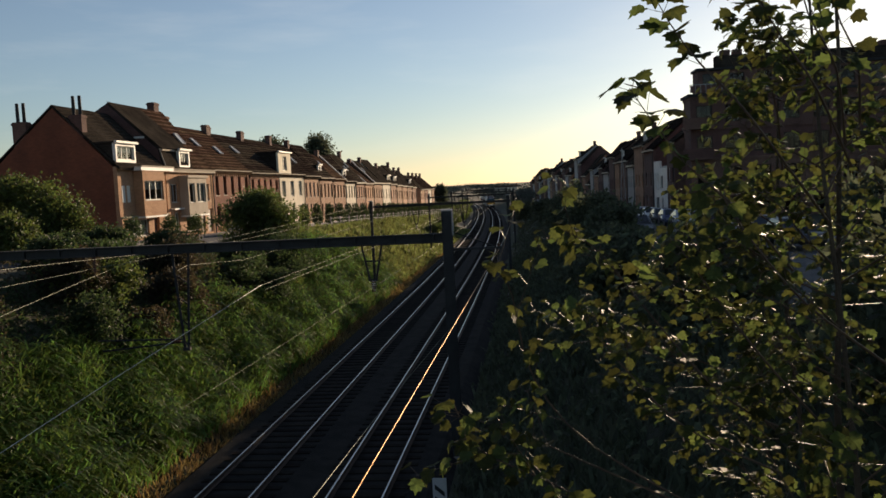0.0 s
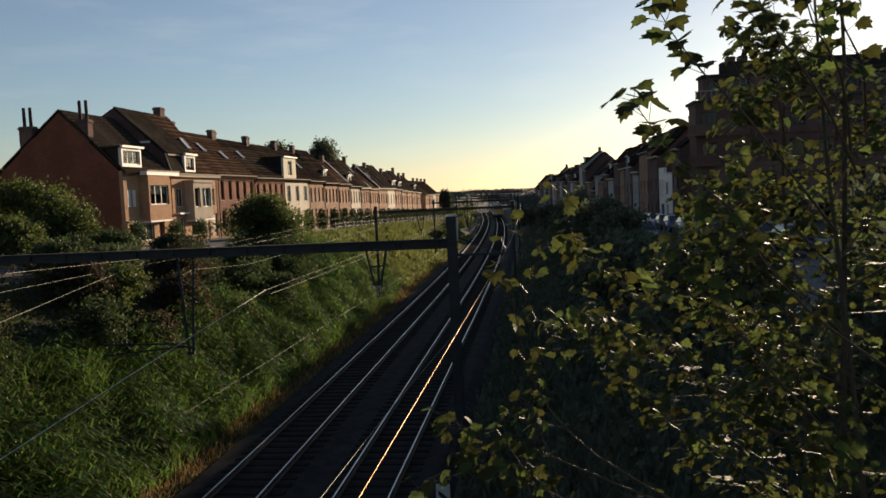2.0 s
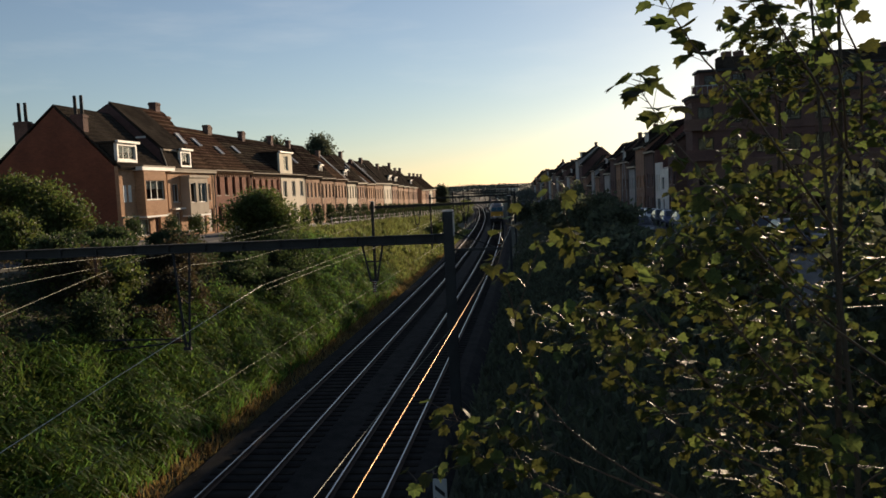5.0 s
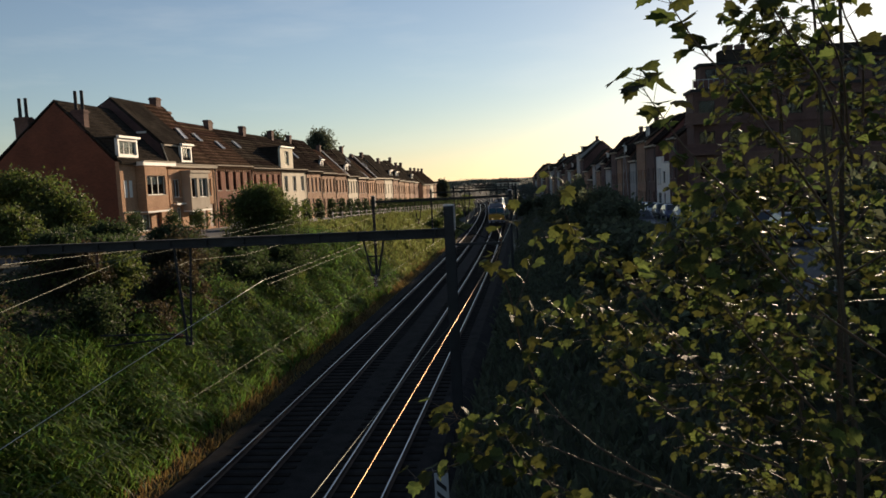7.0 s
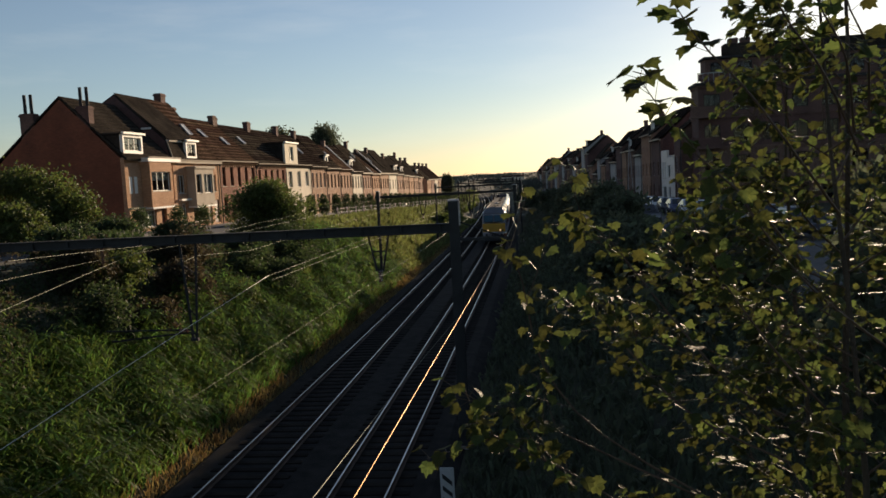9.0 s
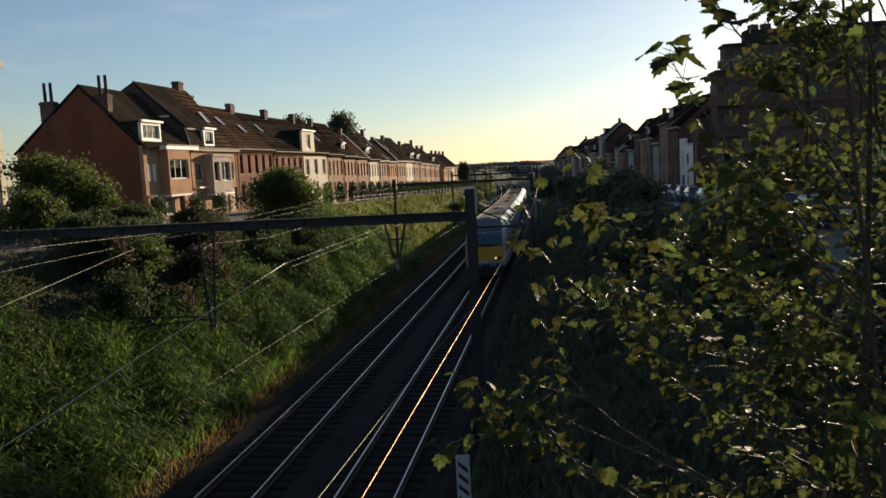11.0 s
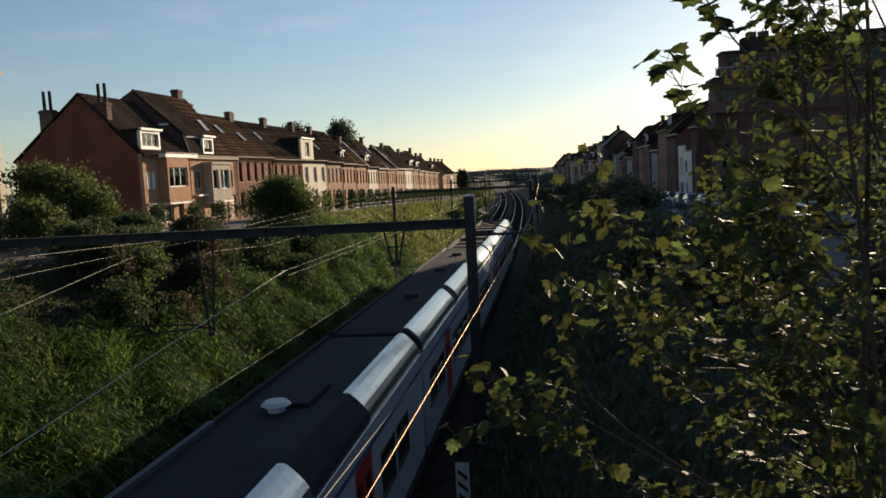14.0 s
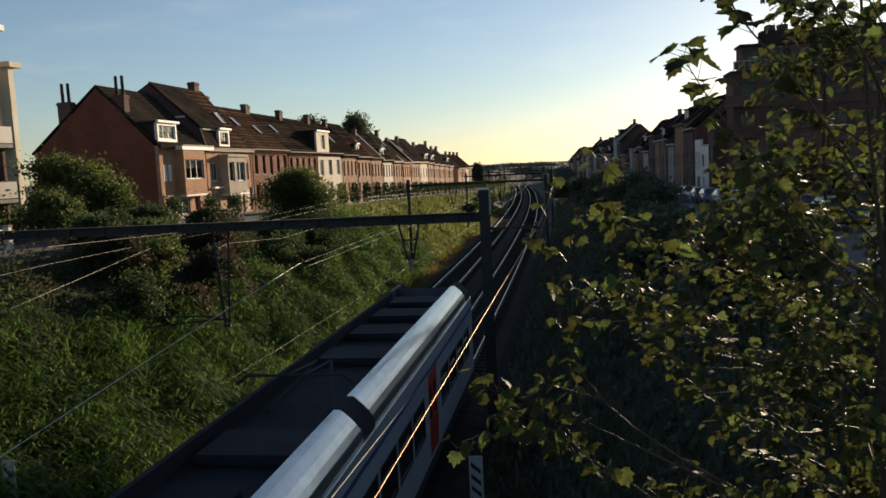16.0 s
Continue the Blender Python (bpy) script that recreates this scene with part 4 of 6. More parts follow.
arm = part("feeder_arm", bm, M_DARKMETAL, near)
part("insulator", rod(bmesh.new(), (-1.05, 0, 6.2), (-1.05, 0, 6.103), 0.06, 0.04, 8), M_PORCELAIN, arm)
for i, gy in enumerate((60.0, 98.0, 136.0, 174.0, 212.0)):
    gantry(gy, -12.2, -1.5, 6.65, -12.0, -1.7, 7.15, [(-5.0, 5.3, 0.3), (-8.6, 5.3, 0.3)], 0.17, 0.6)


def wire(name, pts, r, mat, label, sag=0.0):
    """A wire through the given places, sagging between them."""
    line = []
    for a, b in zip(pts, pts[1:]):
        a, b = Vector(a), Vector(b)
        for k in range(8):
            t = k / 8
            line.append(a.lerp(b, t) - Vector((0, 0, 4 * sag * t * (1 - t))))
    line.append(Vector(pts[-1]))
    bm = bmesh.new()
    rings = []
    for p in line:
        rings.append([bm.verts.new(p + Vector((math.cos(i * math.tau / 5) * r, 0, math.sin(i * math.tau / 5) * r))) for i in range(5)])
    for a, b in zip(rings, rings[1:]):
        for i in range(5):
            bm.faces.new((a[i], a[(i + 1) % 5], b[(i + 1) % 5], b[i]))
    ob = part(name, bm, mat, smooth=True)
    return tagged(ob, label, "overhead wire", "wires over the line")


GANTRY_YS = [-14.0, 24.7, 60, 98, 136, 174, 212]


def along(u, z, ys=GANTRY_YS):
    return [(u + bend(y), y, z) for y in ys]


wire("contact_wire", along(TRACK_B - 0.1, 4.95, GANTRY_YS[1:]), 0.0038, M_WIRE, "taut contact wire over a track")
wire("messenger_wire", along(TRACK_B - 0.1, 6.2, GANTRY_YS[1:]), 0.0038, M_WIRE, "sagging carrier wire over a track", 0.7)
wire("contact_wire", [(-8.75, 24.7, 5.12)] + along(-8.55, 5.1, GANTRY_YS[2:]), 0.005, M_WIRE, "taut contact wire over a track")
wire("contact_wire", [(-8.5, 24.7, 5.02)] + along(-8.2, 4.98, GANTRY_YS[2:]), 0.005, M_WIRE, "taut contact wire over a track")
wire("messenger_wire", along(-8.4, 6.3, GANTRY_YS[2:]), 0.0038, M_WIRE, "sagging carrier wire over a track", 0.7)
# lies in the tower's shadow; its sunlight is painted in by the paler material
wire("contact_wire", [(-8.58, 4.0, 3.4), (-8.6, 15.46, 4.43), (-8.62, 24.7, 5.17)], 0.007, M_SUNLITWIRE, "contact wire dipping towards the bridge")
wire("anchor_wire", [(-8.47, 12.0, 7.02), (-12.53, 24.7, 6.31), (-13.43, 33.0, 6.17), (-13.21, 45.0, 6.39), (-12.1, 60.0, 7.0)], 0.0038, M_WIRE, "slack anchor wire crossing the gantry beam")
wire("anchor_wire", [(-9.0, 10.0, 6.6), (-11.33, 16.0, 6.31), (-12.82, 22.0, 6.1), (-12.06, 27.0, 6.17), (-12.6, 40.0, 6.15), (-12.1, 60.0, 6.6)], 0.0038, M_WIRE, "slack anchor wire under the gantry beam")
wire("anchor_wire", [(-9.26, 12.0, 6.01), (-11.82, 20.0, 5.98), (-12.6, 24.7, 6.2)], 0.005, M_WIRE, "thin anchor wire below the beam")
wire("anchor_wire", [(-11.3, 24.6, 5.75), (-12.0, 27.0, 5.7), (-12.61, 34.0, 5.24), (-12.0, 60.0, 5.6)], 0.005, M_WIRE, "thin anchor wire from the hanging post")
wire("earth_wire", [(-10.0, 5.0, 2.25), (-10.0, 26.0, 2.11), (-10.02, 60.0, 1.9)], 0.0045, M_WIRE, "taut cable running low beside the track")
wire("feeder_wire", [(-1.32, -5.0, 6.03), (-1.05, 24.7, 6.0)], 0.0042, M_COPPER, "copper feeder wire glinting in low sun")
wire("feeder_wire", [(-1.05, 24.7, 6.0), (-1.2, 60, 6.5), (-1.4 + bend(98), 98, 6.5)], 0.009, M_WIRE, "feeder wire beyond the mast", 0.3)
wire("earth_wire", [(-1.36, 2.0, 6.3), (-2.65, 14.0, 4.26), (-2.62, 24.7, 3.65)], 0.0038, M_WIRE, "thin earthing wire tied to the mast")


# ---- train ----
M_TRAIN = material("train_pale_grey", (0.425, 0.451, 0.493), 0.35, (0.34, 0.365, 0.399), 0.8, 12, 0.04)
M_TROOF = material("train_roof_grey", (0.024, 0.026, 0.031), 0.85, (0.012, 0.013, 0.016), 0.6, 9, 0.2, spec=0.2)
# grey of the cab roof; also paints the west fairings as shaded
M_CABROOF = material("cab_and_shaded_fairing_grey", (0.062, 0.068, 0.082), 0.6, (0.04, 0.044, 0.053), 0.9, 12, 0.1)
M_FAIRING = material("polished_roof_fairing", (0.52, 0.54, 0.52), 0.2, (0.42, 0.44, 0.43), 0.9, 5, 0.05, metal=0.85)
M_TDARK = material("train_underframe", (0.03, 0.03, 0.031), 0.8, (0.025, 0.025, 0.027), 2, 20, 0.2)
M_YELLOW = material("train_yellow", (0.62, 0.33, 0.03), 0.45, (0.5, 0.26, 0.025), 0.8, 12, 0.03)
M_TRED = material("train_door_red", (0.5, 0.035, 0.025), 0.4, (0.4, 0.03, 0.02), 0.8, 12, 0.03)
M_TBLUE = material("train_blue_stripe", (0.05, 0.09, 0.22), 0.4, (0.04, 0.07, 0.17), 0.8, 12, 0.03)
M_RUBBER = material("black_rubber", (0.02, 0.02, 0.02), 0.6, (0.012, 0.012, 0.012), 3, 30, 0.05)
M_TGLASS = material("tinted_windscreen", (0.03, 0.1, 0.14), 0.1, (0.02, 0.075, 0.105), 0.7, 3, 0, spec=0.22)
M_SIDEGLASS = material("dark_train_glass", (0.03, 0.035, 0.04), 0.06, (0.02, 0.022, 0.025), 1, 5, 0, spec=0.6)
M_HEAD = glowing("lit_headlight", (1.0, 0.74, 0.45), 0.9)
CAR = 23.2


def wheelset(parent, y):
    bogie = part("bogie", boxed(-1.1, 1.1, y - 1.6, y + 1.6, 0.45, 0.8, 0.05), M_TDARK, parent)
    for dy in (-1.25, 1.25):
        for sx in (-1, 1):
            bm = rod(bmesh.new(), (sx * 0.70, y + dy, 0.46), (sx * 0.82, y + dy, 0.46), 0.46, n=20)
            part("wheel", bm, M_RAIL, bogie)
    return bogie


def car_sides(ob, y0, y1, windows, doors):
    """Both sides of a car with their windows and doors, and everything that hangs on them."""
    holes = [(a, b, 1.75, 2.65) for a, b in windows] + [(a, b, 1.0, 3.05) for a, b in doors]
    for sx in (-1, 1):
        bm = wall_cells(bmesh.new(), y0, y1, 0.95, 3.46, holes, -0.03, 0.03)
        place = Matrix(((0, sx, 0, sx * 1.385), (1, 0, 0, 0), (0, 0, 1, 0), (0, 0, 0, 1)))
        bmesh.ops.transform(bm, matrix=place, verts=bm.verts)
        side = part("side_panel", bm, M_TRAIN, ob)
        for a, b in windows:
            bm = wall_cells(bmesh.new(), a - 0.04, b + 0.04, 1.71, 2.69, [(a + 0.03, b - 0.03, 1.78, 2.62)], -0.035, 0.036)
            bmesh.ops.transform(bm, matrix=place, verts=bm.verts)
            wnd = part("window", bm, M_RUBBER, side)
            bm = boxed(a, b, 0.0, 0.012, 1.76, 2.64)
            box(bm, a, b, 0.013, 0.022, 2.33, 2.37)
            bmesh.ops.transform(bm, matrix=place, verts=bm.verts)
            part("pane", bm, M_SIDEGLASS, side)
        for a, b in doors:
            m = (a + b) / 2
            bm = wall_cells(bmesh.new(), a + 0.02, m - 0.008, 1.0, 3.04, [(a + 0.16, m - 0.14, 1.85, 2.7)], -0.02, 0.018)
            wall_cells(bm, m + 0.008, b - 0.02, 1.0, 3.04, [(m + 0.14, b - 0.16, 1.85, 2.7)], -0.02, 0.018)
            bmesh.ops.transform(bm, matrix=place, verts=bm.verts)
            door = part("door", bm, M_TRED, ob, "red double door")
            bm = boxed(a + 0.15, m - 0.13, -0.005, 0.005, 1.84, 2.71)
            box(bm, m + 0.13, b - 0.15, -0.005, 0.005, 1.84, 2.71)
            bmesh.ops.transform(bm, matrix=place, verts=bm.verts)
            part("pane", bm, M_SIDEGLASS, door)
        bm = boxed(y0, y1, 0.034, 0.038, 3.07, 3.17)
        bmesh.ops.transform(bm, matrix=place, verts=bm.verts)
        part("stripe", bm, M_TBLUE, side, "thin blue stripe")
        bm = boxed(y0, y1, -0.02, 0.05, 3.464, 3.51, 0.012)
        bmesh.ops.transform(bm, matrix=place, verts=bm.verts)
        part("rain_gutter", bm, M_FAIRING, side)
        bm = boxed(y0, y1, -0.05, 0.0, 0.62, 0.947)
        bmesh.ops.transform(bm, matrix=place, verts=bm.verts)
        part("skirt", bm, M_TDARK, side)


SHOULDER = [(1.385, 3.515), (1.376, 3.61), (1.345, 3.69), (1.275, 3.785), (1.19, 3.88), (1.1, 3.96), (1.05, 4.002), (1.0, 4.035)]


def shoulder_piece(y0, y1, out, sx):
    """A curved piece of the roof's shoulder."""
    bm = bmesh.new()
    rows = []
    for y in (y0, y1):
        rows.append([bm.verts.new((sx * (x + out * 0.6), y, z + out)) for x, z in SHOULDER] + [bm.verts.new((sx * 0.9, y, 4.035 + out)), bm.verts.new((sx * 0.9, y, 3.55)), bm.verts.new((sx * 1.3, y, 3.515))])
    n = len(rows[0])
    for i in range(n):
        bm.faces.new((rows[0][i], rows[0][(i + 1) % n], rows[1][(i + 1) % n], rows[1][i]))
    bm.faces.new(rows[0][::-1])
    bm.faces.new(rows[1])
    return bm


def rounded_plate(x0, x1, y0, y1, z0, z1, r):
    """A flat plate with rounded corners, upright across y."""
    bm = bmesh.new()
    ring = []
    for cx, cz, a0 in ((x1 - r, z1 - r, 0), (x0 + r, z1 - r, 90), (x0 + r, z0 + r, 180), (x1 - r, z0 + r, 270)):
        for i in range(6):
            a = math.radians(a0 + 18 * i)
            ring.append((cx + r * math.cos(a), cz + r * math.sin(a)))
    front = [bm.verts.new((x, y0, z)) for x, z in ring]
    back = [bm.verts.new((x, y1, z)) for x, z in ring]
    bm.faces.new(front)
    bm.faces.new(back[::-1])
    for i in range(len(ring)):
        j = (i + 1) % len(ring)
        bm.faces.new((front[j], front[i], back[i], back[j]))
    return bm


def car_roof(ob, y0, y1, bright, ribbed, well, shaded_west=None):
    """The roof between its shoulders; fairings pale on the east, painted shade-dark on the west, darker plates between
    them.
    """
    top = 3.72 if well else 3.96
    bm = boxed(-0.9, 0.9, y0, y1, 3.5, top)
    roof = part("roof", bm, M_TROOF, ob)
    for i in range(9 if ribbed else 0):
        x = -0.76 + i * 0.19
        part("roof_rib", boxed(x - 0.035, x + 0.035, y0 + 0.1, y1 - 0.1, top + 0.003, top + 0.02, 0.006), M_TROOF, roof)
    for sx in (-1, 1):
        edges, last = [], y0
        for a, b in (bright if sx > 0 or not shaded_west else shaded_west):
            if a > last:
                edges.append((last, a, False))
            edges.append((a, b, True))
            last = b
        if last < y1:
            edges.append((last, y1, False))
        for a, b, shiny in edges:
            # west fairings take a dark grey: the shaded side is put into their colour
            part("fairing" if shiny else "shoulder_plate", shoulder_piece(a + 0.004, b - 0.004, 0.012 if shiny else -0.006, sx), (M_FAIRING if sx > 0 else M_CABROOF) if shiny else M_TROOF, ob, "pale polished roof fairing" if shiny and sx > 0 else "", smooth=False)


def railcar(name, label, kind):
    ob = thing(name, pose(TRACK_B, 263, 0), label, "railcar", "cars of the train")
    nose = 3.3 if kind == "front" else 0.15
    end = CAR - 0.25
    if kind == "front":
        wins, doors = [(4.9, 6.0), (6.3, 7.4), (9.4, 10.7), (10.95, 12.25), (12.5, 13.8), (14.05, 15.35), (18.0, 19.3), (19.55, 20.85)], [(7.75, 9.05), (16.0, 17.3)]
    else:
        wins = [(1.0, 2.3), (2.55, 3.85), (6.0, 7.3), (7.55, 8.85), (9.1, 10.4), (10.65, 11.95), (12.2, 13.5), (16.0, 17.3), (17.55, 18.85), (19.1, 20.4), (20.65, 21.9)]
        doors = [(4.25, 5.55), (14.1, 15.4)]
    car_sides(ob, nose, end, wins, doors)
    bright = {"front": [(3.5, 5.8), (10.0, 13.8), (17.4, 22.9)], "middle": [(0.35, 7.2), (8.2, 14.9), (15.5, 22.6)], "rear": [(0.2, 8.2), (9.0, 21.9)]}[kind]
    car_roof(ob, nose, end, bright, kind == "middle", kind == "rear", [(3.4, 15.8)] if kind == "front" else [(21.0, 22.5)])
    part("underframe", boxed(-1.2, 1.2, nose - 0.5, end, 0.6, 0.948), M_TDARK, ob)
    part("floor", boxed(-1.35, 1.35, nose, end, 0.952, 1.05), M_TDARK, ob)
    part("end_wall", boxed(-1.34, 1.34, end - 0.06, end, 1.052, 3.5), M_TRAIN, ob)
    part("gangway", boxed(-0.75, 0.75, end + 0.003, CAR + 0.02, 1.05, 3.25, 0.04), M_RUBBER, ob, "black folded gangway bellows")
    for y in (4.2, CAR - 4.0):
        wheelset(ob, y)
    bm = boxed(-1.1, 1.1, 8.0, 11.0, 0.3, 0.597)
    part("equipment_box", bm, M_TDARK, ob)
    if kind == "front":
        cab(ob)
        for y in (9.5, 16.8):
            part("roof_vent", boxed(-0.45, 0.45, y, y + 1.5, 3.963, 4.03, 0.03), M_TROOF, ob)
        bm = rod(bmesh.new(), (-0.1, 16.6, 3.96), (-0.1, 16.6, 4.08), 0.16, 0.16, 16)
        rod(bm, (-0.1, 16.6, 4.08), (-0.1, 16.6, 4.15), 0.27, 0.2, 16)
        part("mushroom_vent", bm, M_TRAIN, ob, "pale round roof vent")
        # no hollow here: a thin black plate paints the recess's darkness
        part("recess_shade", boxed(-0.86, 0.7, 2.75, 5.2, 4.035, 4.05, 0.006), M_RUBBER, ob, "flat black plate painting the shade of a recess behind the cab roof")
        part("well_rim", boxed(-0.95, 0.95, 2.6, 2.72, 4.03, 4.08, 0.02), M_TRAIN, ob)
        part("horn", boxed(-0.5, 0.3, 3.3, 3.8, 4.053, 4.13, 0.03), M_TDARK, ob)
    elif kind == "middle":
        part("end_wall", boxed(-1.34, 1.34, 0.15, 0.21, 1.052, 3.5), M_TRAIN, ob)
        for y in (6.0, 13.0, 19.0):
            part("roof_vent", rod(bmesh.new(), (0.1, y, 3.96), (0.1, y, 4.09), 0.28, 0.22, 14), M_TROOF, ob)
    else:
        part("end_wall", boxed(-1.34, 1.34, 0.15, 0.21, 1.052, 3.5), M_TRAIN, ob)
        for y in (1.0, 3.2, 6.4, 12.4, 15.0, 17.4, 19.6):
            part("equipment_box", boxed(-0.8, 0.8, y, y + 1.3, 3.723, 3.9, 0.05), M_TROOF, ob, "dark electrical box in the roof well")
        bm = bmesh.new()
        low = [bm.verts.new(p) for p in ((-1.3, end + 0.01, 3.52), (1.3, end + 0.01, 3.52), (1.3, end - 1.3, 3.52), (-1.3, end - 1.3, 3.52))]
        high = [bm.verts.new(p) for p in ((-0.98, end - 0.12, 3.8), (0.98, end - 0.12, 3.8), (0.9, end - 1.3, 4.04), (-0.9, end - 1.3, 4.04))]
        bm.faces.new(low[::-1])
        bm.faces.new(high)
        for i in range(4):
            bm.faces.new((low[i], low[(i + 1) % 4], high[(i + 1) % 4], high[i]))
        bmesh.ops.bevel(bm, geom=bm.edges[:], offset=0.05, segments=2, affect="EDGES")
        part("tail_hood", bm, M_CABROOF, ob, "grey sloping hood over the rear end", smooth=True)
        part("roof_hatch", boxed(0.0, 0.55, 4.75, 5.15, 3.723, 3.9, 0.02), M_TROOF, ob)
        bm = rod(bmesh.new(), (-0.6, 9.0, 3.76), (-0.15, 10.6, 4.3), 0.035, n=6)
        rod(bm, (0.6, 9.0, 3.76), (0.15, 10.6, 4.3), 0.035, n=6)
        rod(bm, (-0.15, 10.6, 4.3), (-0.15, 8.9, 4.45), 0.025, n=6)
        rod(bm, (0.15, 10.6, 4.3), (0.15, 8.9, 4.45), 0.025, n=6)
        rod(bm, (-0.9, 8.9, 4.46), (0.9, 8.9, 4.46), 0.03, n=6)
        rod(bm, (-0.9, 8.9, 4.46), (-1.1, 8.9, 4.3), 0.03, n=6)
        rod(bm, (0.9, 8.9, 4.46), (1.1, 8.9, 4.3), 0.03, n=6)
        part("pantograph", bm, M_TDARK, ob, "folded dark pantograph")
    return ob


def cab(ob):
    """The driving end: sloping windscreen, yellow front, lamps."""
    rows = [(0.04, 0.92, 1.28), (0.0, 1.12, 1.34), (0.0, 2.4, 1.36), (0.22, 3.42, 1.25), (2.6, 4.02, 1.0), (3.3, 4.03, 1.0)]
    bm = bmesh.new()
    L = [bm.verts.new((-h, y, z)) for y, z, h in rows]
    R = [bm.verts.new((h, y, z)) for y, z, h in rows]
    for i in range(5):
        bm.faces.new((L[i], R[i], R[i + 1], L[i + 1]))
    for sx, E in ((-1, L), (1, R)):
        b = [bm.verts.new((sx * h, 3.3, z)) for z, h in ((0.92, 1.36), (1.12, 1.415), (2.4, 1.415), (3.5, 1.39))]
        bm.faces.new((E[0], E[1], b[1], b[0]))
        bm.faces.new((E[1], E[2], b[2], b[1]))
        bm.faces.new((E[2], E[3], b[3], b[2]))
        bm.faces.new((E[3], E[4], E[5], b[3]))
    bmesh.ops.bevel(bm, geom=[e for e in bm.edges if not e.is_boundary], offset=0.07, segments=3, affect="EDGES")
    nose = part("cab", bm, M_TRAIN, ob, smooth=True)
    k = 0.22 / 1.02
    slope = pose(0, -0.05, 2.4, -math.degrees(math.atan(k)), 0, 0)
    for x0, x1 in ((-1.12, -0.07), (0.07, 1.12)):
        bm = rounded_plate(x0 - 0.05, x1 + 0.05, -0.02, 0.02, 0.08, 0.92, 0.14)
        w = part("windscreen", bm, M_RUBBER, ob, "windscreen with black rubber surround", at=slope)
        bm = rounded_plate(x0, x1, -0.026, 0.015, 0.13, 0.87, 0.1)
        part("pane", bm, M_TGLASS, w)
        part("wiper", rod(bmesh.new(), (x0 + 0.55, -0.03, 0.1), (x0 + 0.85, -0.03, 0.6), 0.012, n=5), M_RUBBER, w)
    bm = bmesh.new()
    low = [bm.verts.new(p) for p in ((-1.2, 0.27, 3.40), (1.2, 0.27, 3.40), (0.99, 2.6, 4.01), (-0.99, 2.6, 4.01))]
    high = [bm.verts.new(v.co + Vector((0, -0.004, 0.055))) for v in low]
    bm.faces.new(low[::-1])
    bm.faces.new(high)
    for i in range(4):
        bm.faces.new((low[i], low[(i + 1) % 4], high[(i + 1) % 4], high[i]))
    part("front_roof", bm, M_CABROOF, ob, "grey sloping cab roof")
    part("yellow_band", boxed(-1.31, 1.31, -0.016, 0.03, 1.36, 2.34, 0.012), M_YELLOW, nose, "yellow warning band")
    for sx in (-1, 1):
        bm = rod(bmesh.new(), (sx * 0.71, -0.05, 1.55), (sx * 0.71, 0.02, 1.55), 0.06, 0.06, 16)
        part("headlight", bm, M_HEAD, ob, "lit round headlight")
        part("lamp_housing", rod(bmesh.new(), (sx * 0.98, -0.03, 1.55), (sx * 0.98, 0.02, 1.55), 0.11, 0.11, 16), M_RUBBER, ob, "dark unlit tail lamp")
        part("buffer", rod(bmesh.new(), (sx * 0.87, -0.35, 1.05), (sx * 0.87, 0.1, 1.05), 0.13, 0.1, 14), M_TDARK, ob)
        bm = boxed(-0.02, 0.02, 1.1, 1.75, 1.85, 2.75)
        part("cab_window", bm, M_SIDEGLASS, ob, at=pose(sx * 1.40, 0, 0, 0, 0, 0))
        part("handrail", rod(bmesh.new(), (sx * 1.46, 2.2, 1.2), (sx * 1.46, 2.2, 2.5), 0.018, n=6), M_FAIRING, ob)
    part("coupler", boxed(-0.3, 0.3, -0.45, 0.2, 0.75, 1.1, 0.05), M_TDARK, ob)
    part("snowplough", boxed(-1.15, 1.15, 0.1, 0.2, 0.25, 0.85, 0.02), M_TDARK, ob)


cars = [railcar("leading_car", "pale grey railcar with yellow front and lit headlights", "front"),
        railcar("middle_car", "pale grey railcar with ribbed roof and red doors", "middle"),
        railcar("trailing_car", "pale grey motor car with roof equipment and pantograph", "rear")]


def motions():
    """The train runs towards the bridge at about seventy kilometres an hour."""
    for i, car in enumerate(cars):
        rows = []
        for k in range(33):
            t = k * 0.5
            y = 16.2 + 19.35 * (13.0 - t) + i * CAR
            a, b = y + 4.0, y + CAR - 4.0
            heading = math.atan2(bend(a) - bend(b), b - a)
            x = TRACK_B + bend(a) + 4.0 * math.tan(heading)
            rows.append((t, pose(x, y, 0, 0, 0, math.degrees(heading))))
        walk(car, rows)
    # the maple's branches sway in the wind
    for ob, foot, amount in swaying:
        walk(ob, [(t, pose(foot.x, foot.y, foot.z, 0, (high if amount > 0 else low) * abs(amount), 0)) for t, high, low in WIND])


